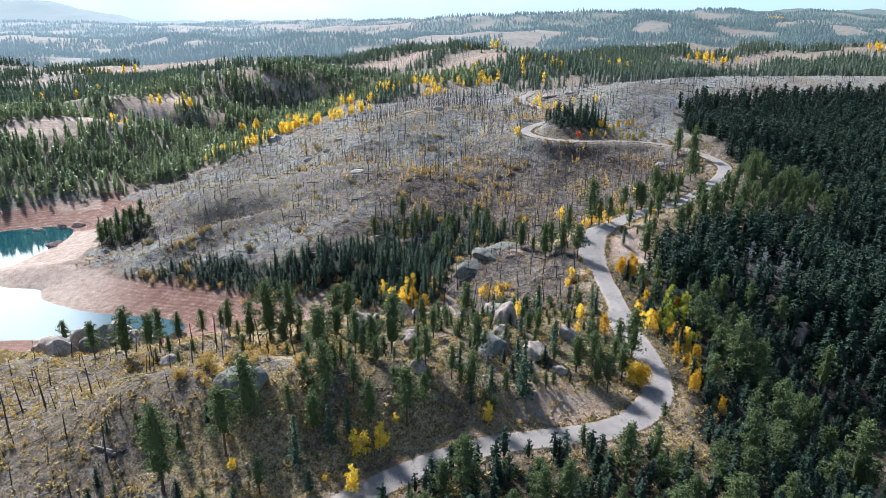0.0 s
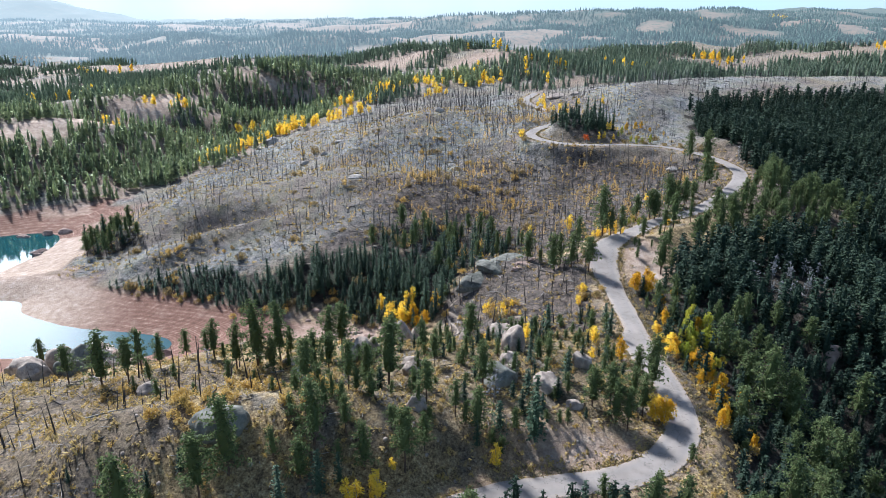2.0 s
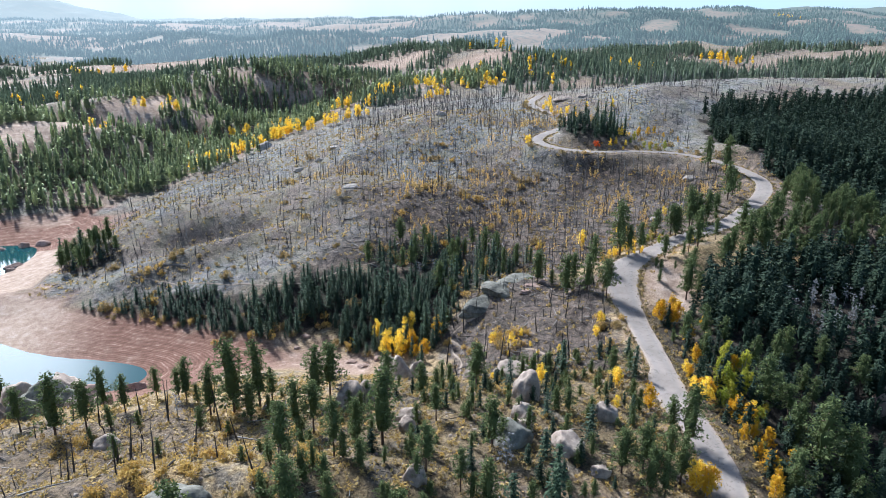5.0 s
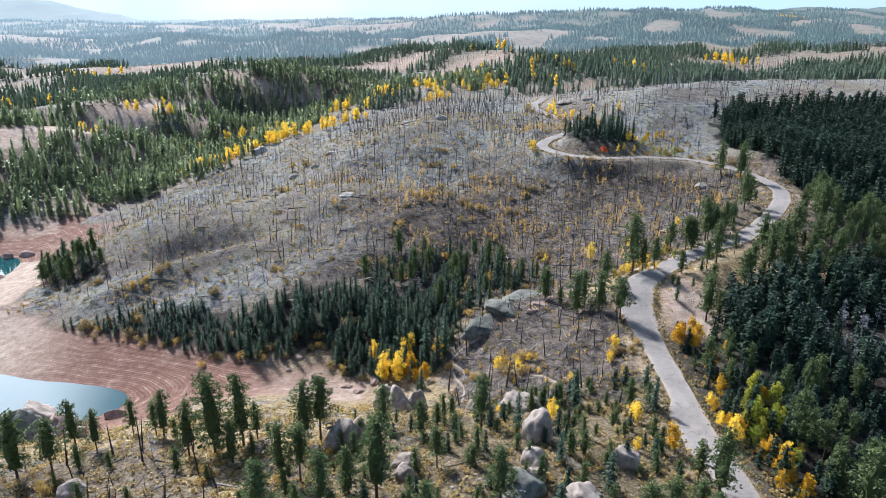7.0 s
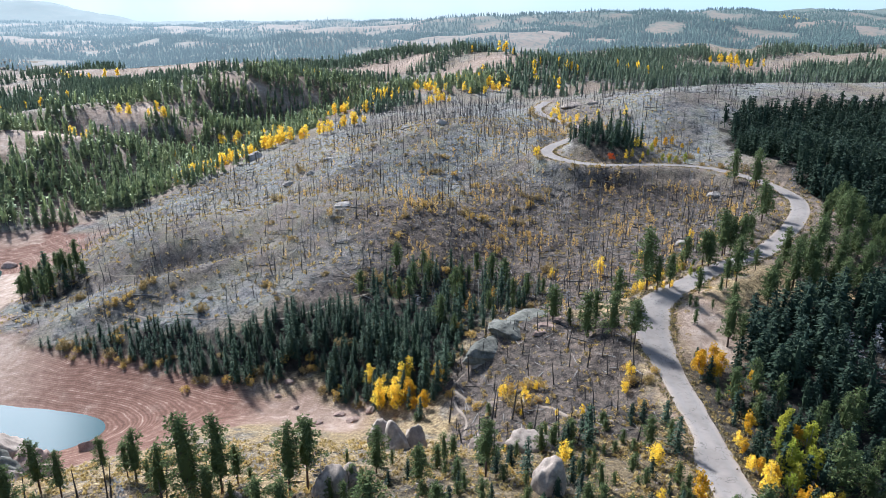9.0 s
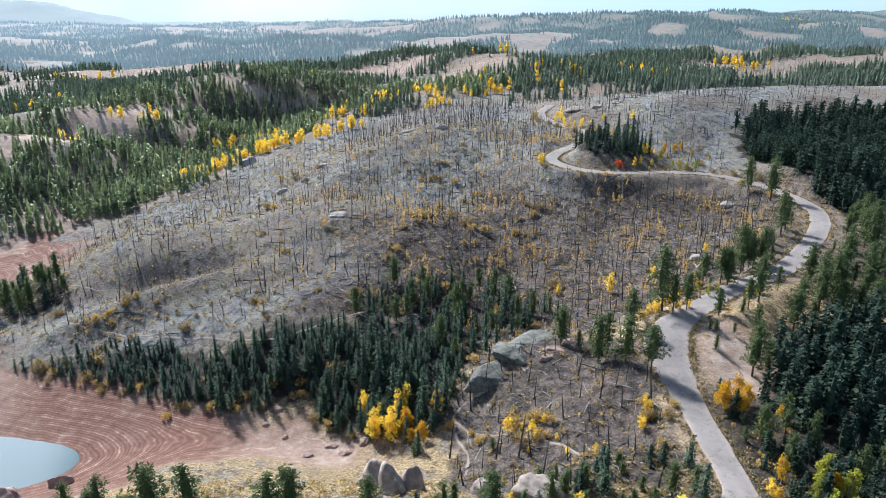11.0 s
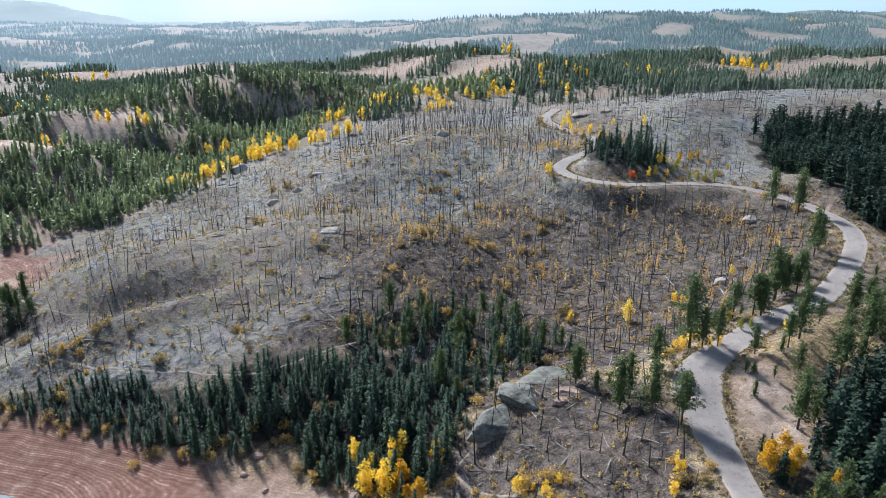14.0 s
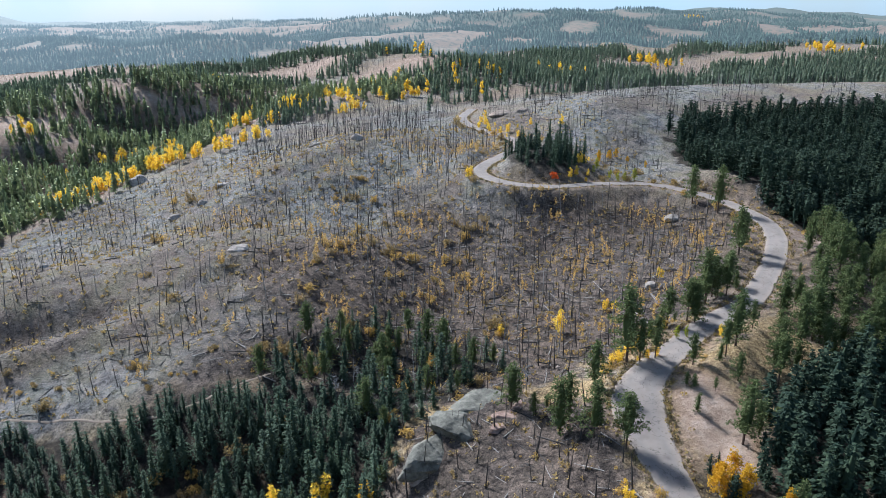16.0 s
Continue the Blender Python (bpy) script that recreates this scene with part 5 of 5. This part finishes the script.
# ---- burned slopes ----
dead_grey = [plant("dead_pine", snag_shape(130 + k, 10, 10), tufts(np.random.default_rng(k), np.column_stack([rng.normal(0, 0.7, 24), rng.normal(0, 0.7, 24), rng.uniform(3.5, 9.5, 24)]), 0.4, 9, 0.45), SILVER, GREY_LEAF, "dead grey pine with bare silvery twigs", "dead tree", "grey dead pines") for k in range(2)]
for x, y in ((96, 192), (100, 193), (93, 196), (105, 199), (101, 203), (95, 201), (109, 198), (99, 208), (91, 205), (107, 207), (88, 186), (92, 190), (95, 195), (99, 199), (103, 196), (97, 205), (107, 203), (112, 208), (90, 199), (104, 212), (118, 345), (133, 322), (136, 330), (-9, 252), (-4, 258), (33, 241), (-22, 160), (-56, 160), (9, 128), (-30, 140)):
    put(dead_grey, x, y, rng.uniform(0.7, 1.05))
for x, y in scatter(rng, (-150, -8, 92, 172), 5.8, lambda x, y: within(BURN_FRONT, x, y, 4) | ((x < -20) & (y > 118) & (y < 165)), 0.75):
    put(SNAGS, x, y, rng.uniform(0.4, 1.0))
for x, y in scatter(rng, (0, 46, 178, 244), 4.4, lambda x, y: within(BURN_BANK, x, y, 2), 0.85):
    put(SNAGS, x, y, rng.uniform(0.5, 1.05))
snags = [snag_shape(400 + k, t, s, 1.15) for k, (t, s) in enumerate(((9, 5), (7, 4), (11, 7), (2.2, 0), (8, 5), (12, 8), (5, 2), (10, 3), (3.5, 1)))]
clumped = lambda x, y: 0.34 + 0.4 * ripple(x, y, 60, 61) + 0.3 * ripple(x, y, 16, 62) + 0.55 * smooth(-80, 40, x + 0.1 * (y - 300)) - 0.5 * within(BURN_KNOLL, x, y)
burned = scatter(rng, (-170, 270, 230, 620), 2.9, lambda x, y: (within(BURN_HILL, x, y) | within(BURN_KNOLL, x, y)) & (clumped(x, y) > rng.uniform(0, 1.5, x.shape)))
cut = rng.uniform(size=len(burned)) < 0.72
mass("burned_trunks", snags, burned[cut], 0.4, 1.15, rng, CHAR, "charred bare trunks standing thickly over a hillside", "dead trees")
mass("bleached_trunks", snags, burned[~cut], 0.4, 1.1, rng, SILVER, "bleached grey dead trunks standing over a hillside", "dead trees")
# thin orange saplings coming up between the trunks
sapling = [tufts(np.random.default_rng(490 + k), np.column_stack([np.random.default_rng(k).normal(0, 0.28, 9), np.random.default_rng(k + 9).normal(0, 0.28, 9), np.linspace(0.4, 3.4, 9)]), 0.36, 7, 0.4, 0.9, 0.3) for k in range(5)]
orange = scatter(rng, (-60, 125, 236, 420), 2.6, lambda x, y: within(BURN_HILL, x, y) & (0.12 + 0.75 * ripple(x, y, 34, 63) * smooth(-50, 10, x) + 0.2 * ripple(x, y, 11, 64) > rng.uniform(0.1, 1.3, x.shape)))
mass("aspen_saplings", sapling, orange, 0.45, 1.15, rng, SAPLING_LEAF, "thin orange aspen saplings among burned trunks", "saplings")
low_band = lambda x, y: smooth(-75, 20, x - 0.35 * (y - 300)) * smooth(385, 320, y)
fallen = scatter(rng, (-170, 260, 178, 560), 2.9, lambda x, y: (within(BURN_HILL, x, y) | within(BURN_KNOLL, x, y) | within(BURN_BANK, x, y) | within(WOOD_HILLFOOT, x, y)) & (0.16 + 0.65 * low_band(x, y) - 0.45 * within(BURN_BANK, x, y) > rng.uniform(0, 1, x.shape)))
cut = rng.uniform(size=len(fallen)) < 0.6
mass("charred_logs", [log_shape(450 + k, l) for k, l in enumerate((6, 8, 4.5, 10))], fallen[cut], 0.5, 1.1, rng, CHAR, "charred fallen trunks lying over burned ground", "logs")
mass("bleached_logs", [log_shape(460 + k, l) for k, l in enumerate((6, 8, 4.5, 10))], fallen[~cut], 0.5, 1.1, rng, SILVER, "bleached grey fallen trunks lying over burned ground", "logs")
LOGS = [tagged(new("fallen_log", plain_mesh("fallen_log", *log_shape(470 + k, l), CHAR if k % 3 else SILVER, True)), "fallen burned tree trunk lying on dry grass", "log", "fallen logs") for k, l in enumerate((6.5, 9.0, 5.0))]
for x, y in scatter(rng, (-140, -10, 95, 172), 6.0, lambda x, y: within(BURN_FRONT, x, y, 4) | ((x < -20) & (y > 120)), 0.85):
    put(LOGS, x, y, rng.uniform(0.6, 1.25))

for x, y in scatter(rng, (0, 46, 180, 244), 5.2, lambda x, y: within(BURN_BANK, x, y, 2), 0.8):
    put(LOGS, x, y, rng.uniform(0.4, 0.9))
far_snags = scatter(rng, (-420, 420, 480, 1000), 6.5, lambda x, y: (np.abs(x) < 0.6 * y) & ~within(WOOD_WEST, x, y) & ~within(BURN_HILL, x, y) & ~within(BURN_KNOLL, x, y) & (0.5 + 0.5 * ripple(x, y, 130, 81) > rng.uniform(0, 1, x.shape)))
mass("far_burned_trunks", [snag_shape(480 + k, 9 - k, 1, 1.3) for k in range(4)], far_snags, 0.6, 1.1, rng, CHAR, "charred bare trunks dotted over far hills", "dead trees")

# ---- sticks and charred litter ----
stick = [tube([(-l / 2, 0, 0.06), (0, b, 0.13), (l / 2, 0, 0.05)], [0.06, 0.05, 0.02], 3) for l, b in ((1.6, 0.1), (2.4, -0.1), (3.2, 0.2), (1.1, 0.0))]
litter = np.vstack([scatter(rng, (-150, 46, 92, 190), 2.3, lambda x, y: within(BURN_FRONT, x, y, 6, 5) | within(BURN_BANK, x, y, 3) | (x < 40), 0.75),
                    scatter(rng, (-165, 125, 190, 430), 3.0, lambda x, y: within(BURN_HILL, x, y) | within(BURN_BANK, x, y) | within(WOOD_HILLFOOT, x, y), 0.8)])
cut = rng.uniform(size=len(litter)) < 0.65
mass("charred_sticks", stick, litter[cut], 0.6, 1.5, rng, CHAR, "charred broken sticks strewn over burned ground", "sticks")
mass("grey_sticks", stick, litter[~cut], 0.6, 1.5, rng, SILVER, "bleached grey sticks strewn over burned ground", "sticks")

# ---- low growth and stones ----
for x, y in ((49, 480), (51, 470), (52, 490), (56, 462), (58, 452), (64, 444), (67, 436), (62, 424), (79, 436), (80, 424), (74, 412), (70, 408), (48, 455), (92, 362), (98, 366), (104, 364), (111, 362), (118, 356), (124, 350), (102, 372), (95, 376), (110, 370), (88, 390), (38, 368), (40, 360), (52, 348), (64, 344), (116, 344), (121, 330), (122, 318), (134, 300)):
    put(BUSHES, x + rng.normal(0, 1), y + rng.normal(0, 1), rng.uniform(1.0, 1.7))
for x, y in ((-37, 125), (-38, 119), (-31, 123), (-42, 118), (-47, 119), (-50, 115), (-30, 147), (-23, 156), (-75, 151), (-39, 115), (-27, 117), (-21, 125), (-44, 151), (-43, 114)):
    for _ in range(3):
        put(BUSHES, x + rng.normal(0, 1.6), y + rng.normal(0, 1.2), rng.uniform(0.7, 1.2), which=rng.integers(2))
for x, y, s in BUSH_SPOTS:
    put(BUSHES, x, y, s * rng.uniform(0.9, 1.3))
    put(BUSHES, x + rng.normal(0, 3), y + rng.normal(0, 3), s * rng.uniform(0.6, 1.2))
for x, y in ((52, 238), (54, 241), (57, 243), (60, 244), (63, 246), (66, 248), (50, 236), (47, 233), (-70, 233), (-62, 232), (-55, 231), (-48, 231), (-88, 240), (-100, 246), (-116, 251), (-34, 226), (-30, 222), (-24, 219), (-18, 217), (-14, 216), (-40, 233), (-66, 241), (-30, 240), (-20, 246)):
    put(BUSHES, x, y, rng.uniform(0.9, 1.6))
bush = [shrub_shape(520 + k) for k in range(6)]
spots = np.vstack([scatter(rng, (-150, 46, 92, 185), 1.9, lambda x, y: 0.2 + 0.7 * ripple(x, y, 24, 71) > rng.uniform(0, 1, x.shape)),
                   scatter(rng, (-165, 120, 186, 470), 3.8, lambda x, y: (within(BURN_HILL, x, y) | within(BURN_BANK, x, y)) & (0.38 + 0.55 * ripple(x, y, 40, 72) + 0.3 * smooth(-30, 50, x) > rng.uniform(0, 1, x.shape))),
                   scatter(rng, (45, 150, 100, 470), 2.6, lambda x, y: (road_gap(x, y)[0] < 9) & (x > 50), 0.55)])
pick = rng.uniform(size=len(spots))
mass("autumn_shrubs", bush, spots[pick < 0.55], 0.45, 1.3, rng, SHRUB_LEAF, "rusty orange autumn shrubs over dry slopes", "shrubs")
mass("golden_shrubs", bush, spots[pick >= 0.55], 0.3, 1.2, rng, BRUSH_LEAF, "golden yellow low shrubs and aspen suckers", "shrubs")
tuft = [shrub_shape(540 + k, 0.8, 0.35, 3, 5, 0.4) for k in range(5)]
spots = np.vstack([scatter(rng, (-150, 60, 90, 190), 1.35, lambda x, y: 0.5 + 0.5 * ripple(x, y, 14, 73) > rng.uniform(0, 1, x.shape)),
                   scatter(rng, (-160, 120, 190, 480), 2.9, lambda x, y: within(BURN_HILL, x, y) | within(BURN_BANK, x, y) | within(BURN_KNOLL, x, y), 0.7)])
mass("dry_grass", tuft, spots, 0.5, 1.7, rng, GRASS_LEAF, "dry straw-coloured grass tufts", "grass")
way = np.gradient(ROAD_LINE[:, :2], axis=0)
side = np.stack([way[:, 1], -way[:, 0]], -1) / np.linalg.norm(way, axis=1)[:, None]
edge = np.repeat(np.arange(len(ROAD_LINE)), 10)
off = rng.choice([-1.0, 1.0], len(edge)) * (ROAD_LINE[edge, 3] / 2 + 0.15 + np.abs(rng.normal(0, 0.7, len(edge))))
spots = ROAD_LINE[edge, :2] + side[edge] * off[:, None] + rng.normal(0, 0.35, (len(edge), 2))
spots = spots[road_gap(spots[:, 0], spots[:, 1])[0] > 3.0]
pick = rng.uniform(size=len(spots)) < 0.5
mass("verge_weeds", tuft, spots[pick], 0.4, 1.2, rng, WEED_LEAF, "low brown weeds along the road's edges", "weeds")
mass("verge_grass", tuft, spots[~pick], 0.4, 1.1, rng, GRASS_LEAF, "dry grass along the road's edges", "grass")
stone = [rock_shape(560 + k, 1, 3) for k in range(5)]
spots = np.vstack([scatter(rng, (-150, 46, 95, 190), 3.2, lambda x, y: x < 46, 0.5), scatter(rng, (-165, 230, 235, 520), 6.5, lambda x, y: within(BURN_HILL, x, y) | within(BURN_KNOLL, x, y), 0.5)])
mass("stones", stone, spots, 0.1, 0.5, rng, GRANITE, "pale granite stones scattered over the slopes", "stones")

# ---- boulders ----
worn, mossy, rosy = "rounded weathered grey granite boulder", "flat-topped granite boulder with dark lichen", "pinkish granite boulder by the shore"
for k, (x, y, w, d, h, turn, mat, label) in enumerate((
        (-37.5, 113.5, 8.4, 6.0, 3.6, 20, LICHEN, mossy), (-67, 151.5, 4.0, 3.2, 2.8, 40, GRANITE, worn), (-5, 123.5, 3.2, 2.8, 2.3, 10, GRANITE, worn),
        (-7.6, 143, 2.8, 2.6, 2.4, 60, GRANITE, worn), (20, 136.5, 4.4, 5.2, 3.2, 25, GRANITE, worn), (10.5, 137.5, 6.6, 5.0, 3.8, -15, LICHEN, worn),
        (13.5, 146.0, 4.0, 3.4, 2.6, 70, GRANITE, worn), (15.5, 154, 4.6, 4.2, 5.4, 0, GRANITE, worn), (29.5, 148, 4.2, 3.6, 3.2, 35, GRANITE, worn),
        (25, 131.5, 3.4, 2.4, 1.6, 35, GRANITE, worn), (-14.6, 186, 4.4, 4.6, 5.4, 0, GRANITE, worn), (-11.0, 183.0, 4.4, 4.4, 5.4, 45, GRANITE, worn),
        (-7.4, 186, 4.8, 4.6, 5.2, 80, GRANITE, worn), (-19.8, 160, 5.4, 4.4, 5.8, 15, GRANITE, worn), (-17.2, 162, 3.2, 3.0, 5.0, 55, GRANITE, worn),
        (-37, 160.5, 2.8, 2.2, 1.6, 0, GRANITE, worn), (-7.5, 146.5, 4.0, 3.0, 2.4, 20, GRANITE, worn), (15.0, 176, 8.0, 5.0, 3.4, -20, GRANITE, worn),
        (6, 181, 3.8, 3.2, 2.8, 30, GRANITE, worn), (13, 141.5, 3.2, 3.0, 2.6, 0, GRANITE, worn), (97.5, 171, 5.5, 4.0, 4.6, 30, PINK_ROCK, worn),
        (-102, 197, 10.0, 8.0, 9.0, 15, GRANITE, rosy), (-101, 187, 10.0, 7.0, 7.0, 50, LICHEN, rosy), (-93, 193, 7.0, 5.0, 5.0, 80, PINK_ROCK, rosy), (-108, 196, 8.0, 6.0, 6.0, 30, GRANITE, rosy), (-95, 186, 6.0, 5.0, 4.0, 0, LICHEN, rosy),
        (-109, 190, 9.0, 7.0, 6.0, 20, GRANITE, rosy), (-114, 182, 8.0, 6.0, 5.4, 0, GRANITE, rosy), (-95, 200, 4.0, 4.0, 2.6, 0, PINK_ROCK, rosy), (-86, 186, 4.0, 3.4, 2.4, 35, PINK_ROCK, rosy),
        (-104, 182, 5.0, 4.0, 3.0, 65, LICHEN, rosy), (-92, 184, 3.6, 3.0, 2.2, 10, GRANITE, rosy), (-88, 206.5, 4.6, 2.0, 1.8, 20, PINK_ROCK, rosy), (-121, 188, 6.0, 5.0, 3.6, 30, GRANITE, rosy), (-99, 177, 6.0, 5.0, 4.2, 40, LICHEN, rosy), (-107, 174, 6.5, 5.0, 4.4, 10, GRANITE, rosy))):
    big = 1.15 if label == rosy else 1.1
    boulder(x, y, w * big, d * big, h * big * (1.3 if label == rosy else 1.0), mat, label, turn, 600 + k, cuts=9 if label == rosy else 6, low=0.58 if label == rosy else 0.68)
for k, (x, y, w, d, h, turn) in enumerate(((-40.5, 320, 6.5, 4, 2.4, 0), (-104, 331, 3.6, 3, 2.4, 0), (107, 333, 6, 4, 2.4, 20), (77, 279, 3.4, 2.4, 2.2, 0), (-112, 461, 9, 6, 6, 30), (-76, 385, 6, 3, 2.4, 30),
                                           (-66, 392, 5, 3, 2.2, 15), (-84, 372, 5, 3, 2.4, 40), (77, 492, 15, 8, 4, 20), (88, 486, 6, 4, 3, 0), (-20, 426, 6, 3, 2.4, 10), (-3, 428, 5, 4, 4, 0), (-60, 405, 6, 3, 2, 0))):
    # nearer outcrops take the granite with sunlight in its colour
    boulder(x, y, w, d, h * 0.75, GRANITE if y > 480 else SUNLIT_ROCK, "granite outcrop on the burned hillside", turn, 700 + k, "outcrop")
for k, (x, y, w, d, h, turn, mat, tilt) in enumerate(((11.5, 226.0, 18, 12, 4.0, 42, LICHEN, 16), (20.5, 236.0, 16, 10, 3.6, 36, LICHEN, 14), (16.0, 231.0, 12, 10, 3.4, 60, LICHEN, 10), (26.5, 231, 6, 4, 1.6, -10, PINK_ROCK, 6),
                                                     (23.5, 227.5, 4.5, 3, 1.4, 25, PINK_ROCK, 4), (29.5, 234, 4, 3, 1.2, 50, PINK_ROCK, 4), (7.5, 221.5, 5, 3.6, 2.4, 20, GRANITE, 6))):
    boulder(x, y, w, d, h, mat, "broad sloping granite slab with grey lichen" if w > 8 else "broken pinkish granite block beside a slab", turn, 720 + k, "rock_slab", 0.58, tilt, 12, 0.45)
for k, (x, y, w, d, h, turn) in enumerate(((-185, 311, 7, 3, 1.8, 50), (-183, 306, 4, 2.4, 1.4, 40), (-188, 340, 7, 4, 2.4, 0), (-196, 338, 5, 4, 2.6, 0), (-205, 334, 6, 4, 2.2, 0), (-24, 214, 4, 2, 1, 20), (-20, 217, 3, 2, 1.2, 60), (-28, 217, 3, 1.6, 0.9, 0), (-46, 226, 2, 1.2, 0.8, 0), (-40, 221, 1.6, 1.2, 0.7, 0), (-33, 213, 2.4, 1.6, 0.9, 30), (-44, 231, 2.6, 1.6, 1.0, 0))):
    boulder(x, y, w, d, h, PINK_ROCK, "low pink rock lying on the bare beach", turn, 740 + k, "beach_rock")
